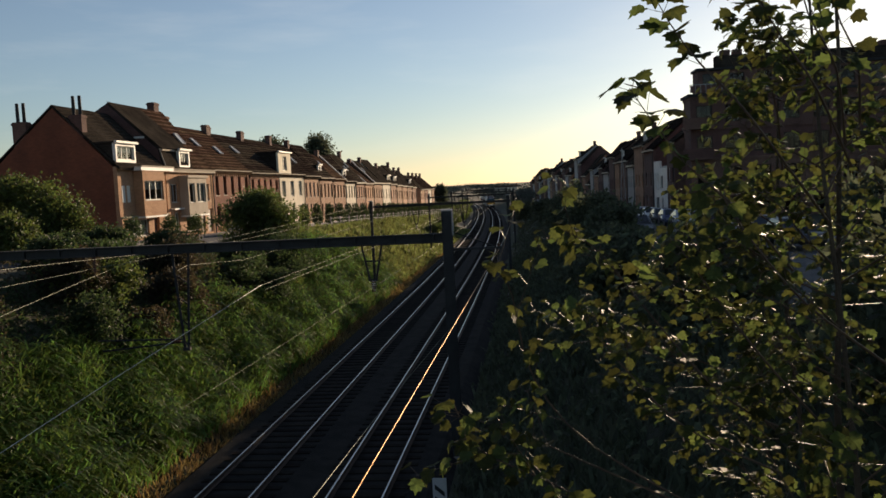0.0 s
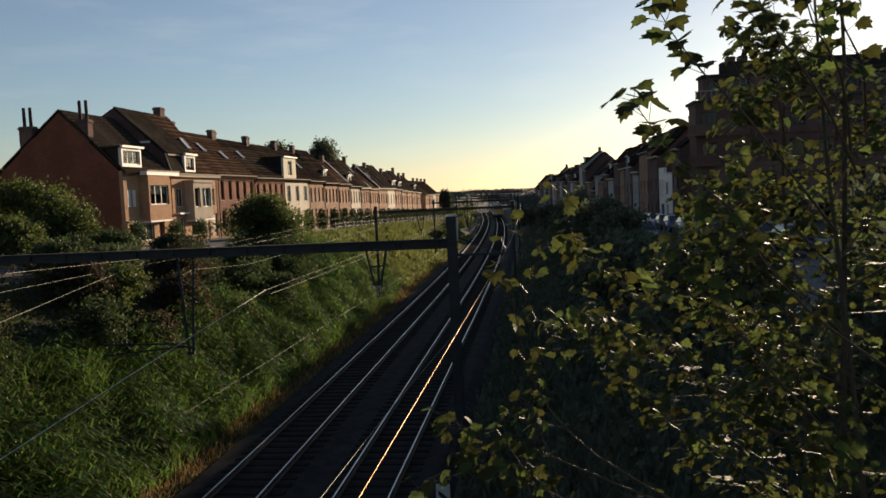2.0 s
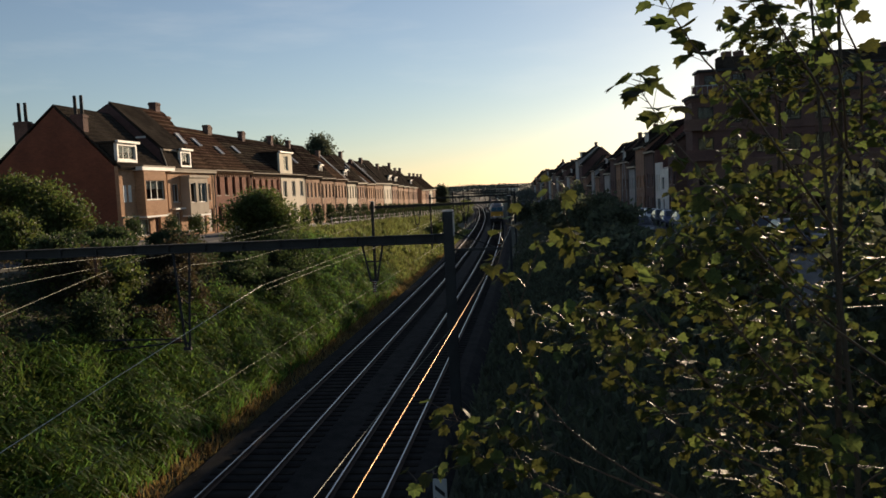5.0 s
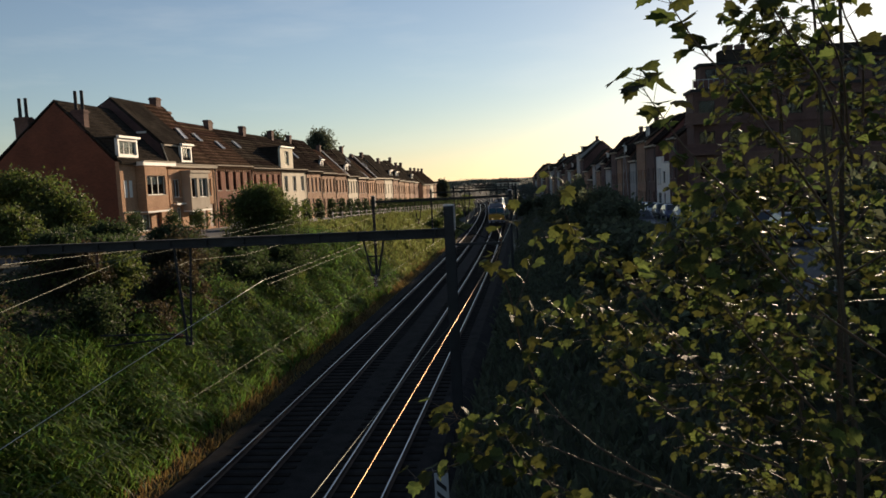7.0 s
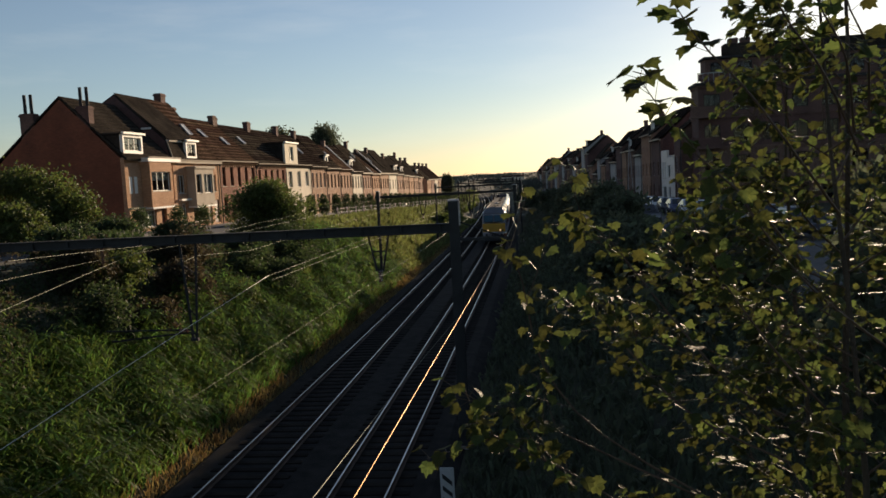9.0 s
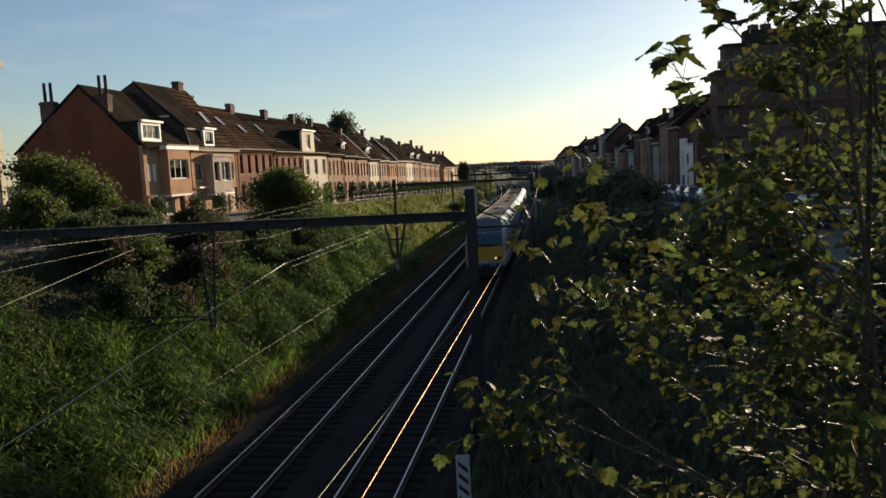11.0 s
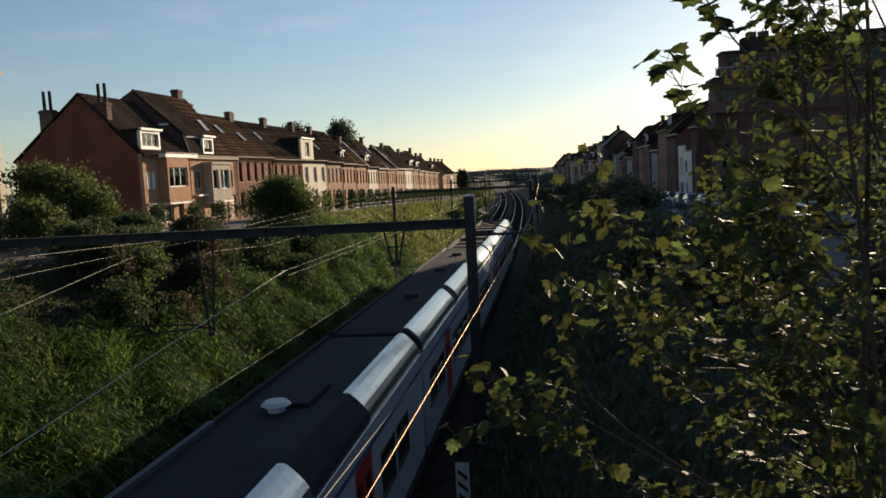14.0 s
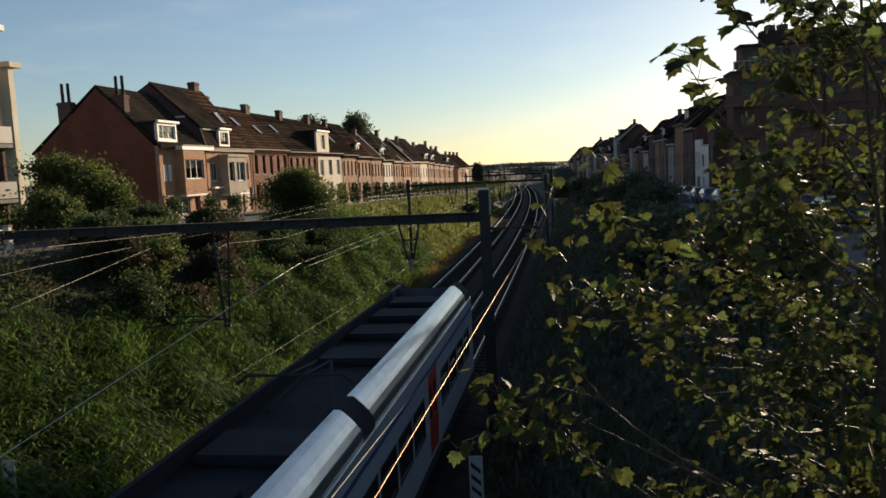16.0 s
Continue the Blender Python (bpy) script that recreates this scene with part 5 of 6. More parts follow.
# ---- plants on the banks ----
def blades(n, xr, yr, height, mat, name, width=0.018, keep=None, lean=0.5):
    """Tall bent grass blades rooted on the bank."""
    x, y = rng.uniform(*xr, n), yr[0] + (yr[1] - yr[0]) * rng.random(n) ** 1.5
    if keep:
        ok = keep(x, y)
        x, y = x[ok], y[ok]
        n = len(x)
    patch = np.sin(x * 1.9 + np.sin(y * 0.8) * 2) * np.sin(y * 1.3 + x * 0.5)
    h = height * rng.uniform(0.5, 1.25, n) * (1 + 0.35 * patch)
    z = np.array([ground_z(a, b) for a, b in zip(x, y)])
    ang = rng.random(n) * math.tau
    bend_by = lean * rng.uniform(0.3, 1.3, n) * h
    w = width * rng.uniform(0.7, 1.5, n) * (1 + y / 45)
    dx, dy = np.cos(ang), np.sin(ang)
    px, py = -dy, dx
    rows = []
    for t, k in ((0.0, 0.7), (0.45, 1.0), (0.8, 0.6)):
        cx, cy, cz = x + dx * bend_by * t * t, y + dy * bend_by * t * t, z - 0.05 + h * t * (1 - 0.25 * t)
        rows += [np.stack([cx - px * w * k, cy - py * w * k, cz], -1), np.stack([cx + px * w * k, cy + py * w * k, cz], -1)]
    rows.append(np.stack([x + dx * bend_by, y + dy * bend_by, z - 0.05 + h * 0.76], -1))
    v = np.stack(rows, 1).reshape(-1, 3)
    k = np.arange(n)[:, None] * 7
    quads = np.concatenate([k + np.array([[0, 1, 3, 2]]), k + np.array([[2, 3, 5, 4]])]).tolist()
    tris = (k + np.array([[4, 5, 6]])).tolist()
    me = bpy.data.meshes.new(name)
    me.from_pydata(v.tolist(), [], quads + tris)
    me.materials.append(mat)
    ob = new(name, me)
    return ob


def below_scrub(x, y):
    """The open part of the bank, under the strip of scrub along its top."""
    edge = -15.0 + 0.5 * np.sin(y * 0.5) + 0.3 * np.sin(y * 1.7) - 1.2 * np.clip((24 - y) / 8, 0, 1)
    return (x > edge) | (y > 50 + 1.5 * np.sin(x * 2))


def reeds(n, xr, yr, height, mat, name):
    """Leafy stalks, each with long arching leaves set alternately up its stem."""
    x, y = rng.uniform(*xr, n), yr[0] + (yr[1] - yr[0]) * rng.random(n) ** 1.35
    ok = below_scrub(x, y)
    x, y = x[ok], y[ok]
    n, per = len(x), 7
    clump = 0.8 + 0.45 * np.sin(x * 1.3 + 1.7 * np.sin(y * 0.55)) * np.sin(y * 0.8 + 0.6 * x)
    h = height * rng.uniform(0.65, 1.2, n) * clump
    z = np.array([ground_z(p, q) for p, q in zip(x, y)])
    turn = rng.random(n) * math.tau
    tilt = rng.normal(size=(n, 2)) * 0.12
    lev = np.linspace(0.25, 1.0, per)[None, :] + rng.uniform(-0.06, 0.06, (n, per))
    ang = turn[:, None] + np.arange(per)[None, :] * 2.5 + rng.uniform(-0.5, 0.5, (n, per))
    long = (0.42 + 0.2 * rng.random((n, per))) * (1.15 - 0.3 * lev)
    wide = (0.019 + 0.01 * rng.random((n, per))) * (1 + y[:, None] / 70)
    root = np.stack([x[:, None] + tilt[:, :1] * h[:, None] * lev, y[:, None] + tilt[:, 1:] * h[:, None] * lev, z[:, None] - 0.05 + h[:, None] * lev], -1)
    out = np.stack([np.cos(ang), np.sin(ang), np.zeros_like(ang)], -1)
    side = np.stack([-np.sin(ang), np.cos(ang), np.zeros_like(ang)], -1)
    rise = rng.uniform(0.35, 0.95, (n, per))
    rows = []
    for t, k in ((0.0, 0.5), (0.4, 1.0), (0.75, 0.7)):
        mid = root + out * (long * t)[..., None]
        mid[..., 2] += long * (rise * t - 0.95 * t * t)
        rows += [mid - side * (wide * k)[..., None], mid + side * (wide * k)[..., None]]
    tip = root + out * long[..., None]
    tip[..., 2] += long * (rise - 0.95)
    rows.append(tip)
    v = np.stack(rows, 2).reshape(-1, 3)
    k = np.arange(n * per)[:, None] * 7
    me = bpy.data.meshes.new(name)
    me.from_pydata(v.tolist(), [], np.concatenate([k + np.array([[0, 1, 3, 2]]), k + np.array([[2, 3, 5, 4]])]).tolist() + (k + np.array([[4, 5, 6]])).tolist())
    me.materials.append(mat)
    return new(name, me)


tagged(blades(60000, (-17.5, -11.2), (9, 62), 0.8, M_GRASS, "tall_grass", 0.012, below_scrub, 0.7), "tall green grass on the sunlit bank", "grass", kind="stuff")
tagged(reeds(14000, (-17.2, -11.5), (9, 66), 1.25, M_GRASS, "leafy_reeds"), "dense leafy green reeds covering the sunlit bank", "reeds", kind="stuff")
tagged(blades(40000, (-19.5, -11.3), (46, 150), 0.75, M_MEADOW, "bank_grass", 0.02, below_scrub), "green grass further along the bank", "grass", kind="stuff")
tagged(blades(22000, (-12.3, -10.5), (9, 110), 0.45, M_DRY, "dry_grass", 0.012), "dry straw-coloured grass at the track's edge", "grass", kind="stuff")
tagged(blades(16000, (-2.5, 6), (6, 90), 0.6, M_IVY, "shaded_grass", 0.03), "dark weeds on the shaded bank", "grass", kind="stuff")


def weeds(name, n, xr, yr, size, mat, label, lift=0.9):
    x, y = rng.uniform(*xr, n), rng.uniform(*yr, n)
    hump = np.clip(np.sin(x * 0.8 + 1.3 * np.sin(y * 0.31)) * np.sin(y * 0.45 + 0.7 * np.sin(x * 0.5)) + 0.5, 0, 1.5)
    z = np.array([ground_z(a, b) for a, b in zip(x, y)]) + rng.random(n) ** 0.7 * lift * hump
    ob = new(name, foliage(name, np.stack([x, y, z], -1), size, mat))
    return tagged(ob, label, "weeds", kind="stuff")


weeds("nettles", 9000, (-15.5, -12.0), (12, 75), 0.14, M_BUSH, "leafy green weeds among the grass")
# the undergrowth's shade is put into its dark leaf colour
weeds("undergrowth", 24000, (-17.6, -14.6), (17, 52), 0.13, M_HEDGE_SHADE, "tangled undergrowth coloured dark for shade along the top of the bank", 0.9)
weeds("dead_bracken", 9000, (-18.5, -14.6), (18, 46), 0.12, M_SCRUB, "brown withered bracken among the undergrowth", 1.0)
weeds("brambles", 20000, (-2.3, 6), (5, 150), 0.2, M_IVY, "dark brambles on the shaded bank", 1.6)

# bushes labelled dark get darker leaves, painting in their shaded, backlit fronts
for x, y, w, d, h, n, s, lab in ((-26.8, 40.5, 8.8, 7.0, 5.0, 20000, 0.19, "broad sunlit leafy tree by the street"), (-24.9, 36.6, 4.2, 4.5, 2.8, 6000, 0.17, "spreading green bush at the top of the bank"),
                                 (-18.1, 52.0, 8.4, 7.0, 4.0, 19000, 0.17, "rounded leafy bush beside the fence"), (-15.6, 49.0, 5.5, 6.0, 2.8, 5000, 0.17, "low dark leafy bush on the bank"),
                                 (-16.3, 29.5, 4.0, 4.0, 1.8, 5000, 0.14, "shaded scrub at the top of the bank"), (-18.6, 32.5, 4.2, 5.0, 1.1, 5000, 0.16, "dark leafy bush by the street"), (-15.4, 33.0, 3.6, 4.0, 2.0, 4500, 0.14, "brownish scrub on the upper bank"),
                                 (-17.2, 36.5, 4.4, 4.4, 1.5, 5500, 0.15, "brown-green scrub below the street"), (-20.4, 36.5, 4.6, 5.0, 1.0, 5000, 0.17, "dense dark bush below the tree"), (-15.6, 41.0, 4.0, 5.0, 1.7, 4500, 0.16, "dark scrub halfway up the bank"), (-16.6, 43.5, 4.4, 6.0, 1.4, 7000, 0.15, "dark scrub below the street"), (-21.2, 35.0, 3.6, 3.4, 1.5, 5000, 0.15, "dark low bush at the street's edge"), (-21.6, 39.0, 4.6, 4.4, 1.7, 6000, 0.16, "dark dense bush at the street's edge"), (-20.4, 43.5, 4.4, 4.6, 1.3, 6000, 0.15, "dark low hedge bush at the street's edge"), (-14.4, 43.0, 3.0, 4.4, 2.0, 6000, 0.14, "dark shaded bush above the reeds"), (-15.2, 46.5, 3.6, 5.0, 2.4, 6000, 0.15, "dark leafy bush on the upper bank"), (-14.4, 37.0, 2.8, 3.6, 1.5, 3000, 0.13, "low bramble clump on the bank"),
                                 (-15.2, 26.0, 3.0, 3.0, 1.9, 3500, 0.13, "dark leafy scrub on the upper bank"), (-16.6, 27.5, 3.4, 3.2, 2.2, 4000, 0.14, "brownish leafy scrub on the upper bank"), (-14.6, 29.0, 2.8, 3.0, 1.7, 3500, 0.13, "brown-leaved scrub halfway up the bank"), (-16.9, 27.8, 2.6, 3.0, 2.0, 4500, 0.15, "green leafy bush near the top of the bank"), (-18.4, 29.0, 3.4, 3.6, 1.6, 4000, 0.15, "dark dense bush near the street"), (-14.8, 33.5, 3.0, 3.4, 1.6, 3500, 0.13, "brownish bramble patch on the bank")):
    shrub("leafy_bush" if w < 8.5 else "leafy_tree", x, y, ground_z(x, y), w, d, h, n, s, lab, "bush" if w < 8.5 else "tree", M_SCRUB if "brown" in lab else M_HEDGE_SHADE if "dark" in lab else None, 0.1, 38)
# the last two, behind the maple, are added to keep sun off its leaves
for x, y, w, h in ((4.5, 60, 6, 4.5), (4.0, 74, 6.5, 5.5), (3.6, 90, 6, 4.5), (3.6, 108, 6, 4.2), (4.5, 46, 5, 3.6), (2.8, 128, 5.5, 4.6), (3.5, 33, 5, 3.2), (0.6, 150, 5.5, 4.5), (4.6, 22, 5, 3.0), (-1.0, 175, 6, 5), (5.2, 10.2, 4.8, 3.9), (6.6, 14.5, 5.0, 4.2)):
    x += bend(y)
    shrub("shaded_bush", x, y, ground_z(x, y) - 0.2, w, w * 1.3, h, 3600, 0.3, "dark shaded bush on the east bank", "bush", M_IVY)
for y, w, h in ((118, 4.5, 2.4), (140, 5.5, 3.2), (160, 5.0, 3.0), (184, 6.5, 3.6), (208, 6.0, 3.4), (236, 7.0, 4.0), (262, 7.0, 4.0)):
    x = -13.6 + bend(y)
    shrub("trackside_bush", x, y, ground_z(x, y) - 0.2, w, w * 1.5, h, 5200, 0.28, "green leafy bush at the foot of the bank", "bush", M_BUSH, 0.15, 26)
for x, y, w, h in ((-46, 176, 12, 20.5), (-46, 143, 9, 17), (-50, 222, 13, 16), (-30, 268, 6, 8.5)):
    shrub("far_tree", x, y, ground_z(x, y), w, w, h, 16000, 0.5, "dark round-topped tree behind the houses", "tree", M_IVY, 0.4, 44)


def far_woods():
    blobs = []
    for i in range(360):
        y = rng.uniform(300, 640)
        x = bend(y) + rng.uniform(-1, 1) * 170
        if -15 < x - bend(y) < 3:
            x += 22
        h = rng.uniform(3, 5.5)
        blobs.append((x, y, ground_z(x, y) + h * 0.4, h * 1.1, h * 1.1, h * 0.5))
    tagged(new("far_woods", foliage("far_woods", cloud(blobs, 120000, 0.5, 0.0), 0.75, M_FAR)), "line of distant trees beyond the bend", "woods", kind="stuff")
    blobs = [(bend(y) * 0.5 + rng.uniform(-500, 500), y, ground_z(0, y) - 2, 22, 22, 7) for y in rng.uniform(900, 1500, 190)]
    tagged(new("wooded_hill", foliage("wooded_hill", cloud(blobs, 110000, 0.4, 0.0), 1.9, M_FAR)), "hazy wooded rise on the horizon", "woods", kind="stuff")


far_woods()


# ---- fence and clipped trees along the street ----
def street_edge():
    proto = thing("clipped_tree", pose(-22.0, 76.7, street_west(76.7)), "small clipped evergreen on a bare stem", "topiary tree", "clipped trees along the street")
    part("trunk", rod(bmesh.new(), (0, 0, -0.2), (0, 0, 0.7), 0.05, 0.04, 6), M_BARK, proto)
    blobs = [(0, 0, 0.95, 0.56, 0.56, 0.5), (0, 0, 1.5, 0.56, 0.56, 0.65), (0, 0, 2.15, 0.38, 0.38, 0.5)]
    part("crown", foliage("crown", cloud(blobs, 2600, 0.35), 0.12, M_HEDGE_SHADE), None, proto)
    post_me = finish(boxed(-0.06, 0.06, -0.06, 0.06, -0.4, 1.25, 0.01), "post", M_CONCRETE)
    fence = thing("street_fence", pose(-19.4, 70, 0), "concrete posts with wire rails along the street", "fence")
    for i in range(44):
        y = 78 + i * 4.0
        part("post", post_me, None, fence, at=pose(0, y - 70 - 1.3, street_west(y - 1.3), 0, 0, 0))
    for i, y in enumerate([81.5 + 4.75 * i for i in range(33)]):
        copy_thing(proto, pose(-22.0 + 0.15 * math.sin(i), y, street_west(y) + 0.02, 0, 0, i * 50))
    for k in range(3):
        bm = bmesh.new()
        for i in range(43):
            y = 78 + i * 4.0 - 1.3
            rod(bm, (0, y - 70, street_west(y) + 0.4 + 0.35 * k), (0, y - 66.0, street_west(y + 4.0) + 0.4 + 0.35 * k), 0.015, n=4)
        part("rail", bm, M_ZINC, fence)
    for y in (54.5, 60.6, 65.6, 76.0):
        b = thing("clipped_bush", pose(-28.2, y, street_west(y) + 0.16), "rounded clipped bush in front of the houses", "topiary tree")
        part("crown", foliage("crown", cloud([(0, 0, 0.8, 0.75, 0.75, 0.8), (0, 0, 1.4, 0.5, 0.5, 0.6)], 1500, 0.5), 0.13, M_HEDGE_SHADE), None, b)


street_edge()


def kerb_post(x, y):
    """A stout pale post at the edge of the street."""
    ob = thing("concrete_post", pose(x, y, ground_z(x, y)), "pale concrete post at the street's edge", "post")
    part("shaft", boxed(-0.11, 0.11, -0.11, 0.11, -0.4, 1.05, 0.02), M_CREAM, ob)
    part("cap", boxed(-0.14, 0.14, -0.14, 0.14, 1.053, 1.12, 0.02), M_CONCRETE, ob)


kerb_post(-20.3, 26.6)


def street_hedge():
    """A low uneven hedge between the bank and the street."""
    n = 26000
    y = 72 + 175 * rng.random(n) ** 1.3
    h = 0.35 + 0.15 * np.sin(y * 0.7) * np.sin(y * 0.23)
    x = -20.4 + rng.normal(size=n) * 0.28
    z = np.array([street_west(v) for v in y]) + rng.random(n) * h
    tagged(new("street_hedge", foliage("street_hedge", np.stack([x, y, z], -1), 0.2, M_BUSH)), "low uneven green hedge along the street", "hedge", kind="stuff")


street_hedge()


# ---- parked cars ----
car_paints = {}


def parked_car(m, color, label, estate=False):
    key = color
    if key not in car_paints:
        car_paints[key] = material("car_paint", color, 0.3, tuple(c * 0.9 for c in color), 1, 10, 0.0, spec=0.6)
    ob = thing("parked_car", m, label, "car", "cars parked along the street")
    L, tail = 4.2, 4.15 if estate else 3.7
    out = [(0.0, 0.35), (0.0, 0.62), (0.25, 0.78), (1.15, 0.9), (1.85, 1.4), (2.2, 1.46), (tail - 0.7, 1.43), (tail, 0.98), (4.18, 0.9), (4.2, 0.4)]
    bm = prism(bmesh.new(), [(-x, z) for x, z in out], -0.83, 0.83)
    for v in bm.verts:
        if v.co.z > 1.0:
            v.co.y *= 0.78
    bmesh.ops.bevel(bm, geom=bm.edges[:], offset=0.05, segments=2, affect="EDGES")
    part("body", bm, car_paints[key], ob, smooth=True)
    for sx in (-1, 1):
        bm = bmesh.new()
        pts = [(-1.42, 0.95), (-1.95, 1.34), (-tail + 0.75, 1.34), (-tail + 0.3, 0.97)]
        f = [bm.verts.new((x, sx * (0.842 - (z - 0.9) * 0.30), z)) for x, z in pts]
        bk = [bm.verts.new((x, sx * (0.80 - (z - 0.9) * 0.30), z)) for x, z in pts]
        bm.faces.new(f)
        bm.faces.new(bk[::-1])
        for i in range(4):
            bm.faces.new((f[i], f[(i + 1) % 4], bk[(i + 1) % 4], bk[i]))
        part("side_window", bm, M_SIDEGLASS, ob)
        for wx in (-0.75, -3.35):
            w = part("wheel", rod(bmesh.new(), (wx, sx * 0.66, 0.31), (wx, sx * 0.85, 0.31), 0.31, n=16), M_RUBBER, ob)
            part("rim", rod(bmesh.new(), (wx, sx * 0.851, 0.31), (wx, sx * 0.86, 0.31), 0.19, 0.17, 12), M_ZINC, w)
        part("headlight", boxed(-0.2, 0.0 + 0.01, sx * 0.6 - 0.16, sx * 0.6 + 0.16, 0.58, 0.7, 0.02), M_ZINC, ob)
        part("mirror", boxed(-1.55, -1.42, sx * 0.92 - 0.08, sx * 0.92 + 0.08, 0.93, 1.05, 0.02), car_paints[key], ob)
    for nm, xa, za, xb, zb in (("windscreen", -1.22, 0.94, -1.82, 1.37), ("rear_window", -tail + 0.06, 1.02, -tail + 0.62, 1.38)):
        bm = bmesh.new()
        dz = 0.035
        q = [(xa, -0.66, za + dz), (xa, 0.66, za + dz), (xb, 0.58, zb + dz), (xb, -0.58, zb + dz)]
        bm.faces.new([bm.verts.new(p) for p in q])
        part(nm, bm, M_SIDEGLASS, ob)
    return ob


paints = ((0.6, 0.6, 0.6), (0.03, 0.03, 0.035), (0.32, 0.33, 0.35), (0.7, 0.7, 0.68), (0.05, 0.06, 0.12), (0.25, 0.02, 0.02), (0.4, 0.41, 0.42))
names = {paints[0]: "silver car parked by the kerb", paints[1]: "black car parked by the kerb", paints[2]: "grey car parked by the kerb", paints[3]: "white car parked by the kerb", paints[4]: "dark blue car parked by the kerb", paints[5]: "dark red car parked by the kerb", paints[6]: "pale grey car parked by the kerb"}
for i in range(34):
    y = 38 + i * 5.6
    c = paints[(1, 4, 2, 1, 0, 6, 4, 1, 3, 2)[i % 10]]
    parked_car(pose(12.5 + bend(y) if i % 2 else 12.4 + bend(y), y, street_east(y) + 0.04, 0, 0, -90 - math.degrees(math.atan(max(y - 50, 0) / 2800)) * -1), c, names[c], i % 3 == 0)
for i in range(16):
    y = 56 + i * 8.4
    c = paints[(1, 2, 4, 1, 6)[i % 5]]
    parked_car(pose(7.4 + bend(y), y, street_east(y) + 0.04, 0, 0, -90 + math.degrees(math.atan(max(y - 50, 0) / 2800))), c, names[c], i % 2 == 0)
parked_car(pose(-26.3, 74.0, street_west(74) + 0.04, 0, 0, 90), paints[3], "white car parked before the terraced houses")
parked_car(pose(-26.0, 33.0, street_west(35) + 0.04, 0, 0, 90), paints[3], "white car parked beside the apartment building", True)
for i in range(5):
    parked_car(pose(-26.4, 120 + i * 19, street_west(120 + i * 19) + 0.04, 0, 0, 90), paints[(i * 2) % 7], names[paints[(i * 2) % 7]])

flats("balcony_flats", pose(-31.2, 29.9, street_west(40) - 0.84, 0, 0, 90), "brick apartment building with grey balconies and pale pilasters", 11.65, 11, 4, 3.02, M_DARKBRICK, 3, True, 0)


# ---- clearance boards ----
M_BOARDWHITE = material("board_white", (0.5, 0.5, 0.48), 0.7, (0.38, 0.38, 0.36), 3, 40, 0.1)
M_BOARDBLACK = material("board_black", (0.02, 0.02, 0.02), 0.6, (0.012, 0.012, 0.012), 3, 40, 0.1)


def board(x, y, top):
    ob = thing("striped_board", pose(x, y, 0), "white board with black diagonal stripes on a post", "trackside sign", "boards beside the tracks")
    g = ground_z(x, y)
    part("post", boxed(-0.05, 0.05, 0.02, 0.12, g - 0.4, top - 0.1), M_DARKMETAL, ob)
    part("panel", boxed(-0.145, 0.145, -0.015, 0.015, top - 1.6, top, 0.008), M_BOARDWHITE, ob)
    for k in range(6):
        z = top - 0.12 - 0.25 * k
        bm = bmesh.new()
        q = [(-0.10, z), (0.10, z - 0.17), (0.10, z - 0.27), (-0.10, z - 0.10)]
        f = [bm.verts.new((a, -0.0195, b)) for a, b in q]
        bk = [bm.verts.new((a, -0.0165, b)) for a, b in q]
        bm.faces.new(f)
        bm.faces.new(bk[::-1])
        for i in range(4):
            bm.faces.new((f[i], f[(i + 1) % 4], bk[(i + 1) % 4], bk[i]))
        part("stripe", bm, M_BOARDBLACK, ob)


board(-2.1, 16.0, 2.06)
board(-12.0, 15.0, 2.25)


# ---- foreground maple ----
LEAF = [(0, 0), (0.22, -0.06), (0.5, 0.04), (0.45, 0.2), (0.64, 0.42), (0.43, 0.52), (0.38, 0.74), (0.16, 0.76), (0.0, 0.98), (-0.16, 0.76), (-0.38, 0.74), (-0.43, 0.52), (-0.64, 0.42), (-0.45, 0.2), (-0.5, 0.04), (-0.22, -0.06)]


def leaf_verts(curl, fold):
    """A lobed leaf with a folded midrib and drooping tips; the last point lies on the midrib."""
    return np.array([(x, y, fold * abs(x) - curl * (y * y + x * x * 0.7)) for x, y in LEAF] + [(0.0, 0.42, -curl * 0.18)])


LEAF_FACES = [(16, i, (i + 1) % 16) for i in range(16)]


# the wind: seconds, sway of the upper shoots, sway of the low boughs (degrees)
WIND = [(0.0, -0.8, -0.2), (0.5, -0.8, -0.8), (1.0, -0.6, -0.9), (1.5, -1.3, -0.5), (2.0, -1.8, -1.6), (2.5, 0.7, -1.0), (3.0, 1.1, -0.6), (3.5, 0.5, -1.4), (4.0, -0.2, -0.7), (5.2, 0.8, -1.2),
        (6.5, 0.3, -1.7), (7.0, 0.5, -1.9), (7.5, -0.4, -1.5), (8.0, 1.3, 0.7), (8.5, 0.4, 0.7), (9.0, -0.5, 1.2), (10.2, 1.2, 0.4), (11.5, 2.4, -0.2), (12.0, 0.4, 0.5), (12.5, -3.4, 0.4), (13.0, -2.0, 0.8), (13.5, 2.9, 3.3),
        (14.0, 2.1, 5.0), (14.5, -0.1, 1.7), (15.0, -2.7, 1.0), (15.5, -0.3, 0.5), (16.0, 2.0, 0.8)]
swaying = []
MAPLE = Vector((1.75, 4.4, 0.0))


def leaf_pose(r, p, out, size, flat=1.0):
    """A leaf that hangs nearly flat at the end of its stalk."""
    tilt = Vector((out.x, out.y, r.uniform(-0.38 - 0.5 * (1 - flat), 0.14))).normalized()
    up = Vector((r.gauss(0, 0.6 - 0.36 * flat), r.gauss(0, 0.6 - 0.36 * flat), 1)).normalized()
    xa = tilt.cross(up).normalized()
    return p, Matrix((xa, tilt, xa.cross(tilt))).transposed(), size


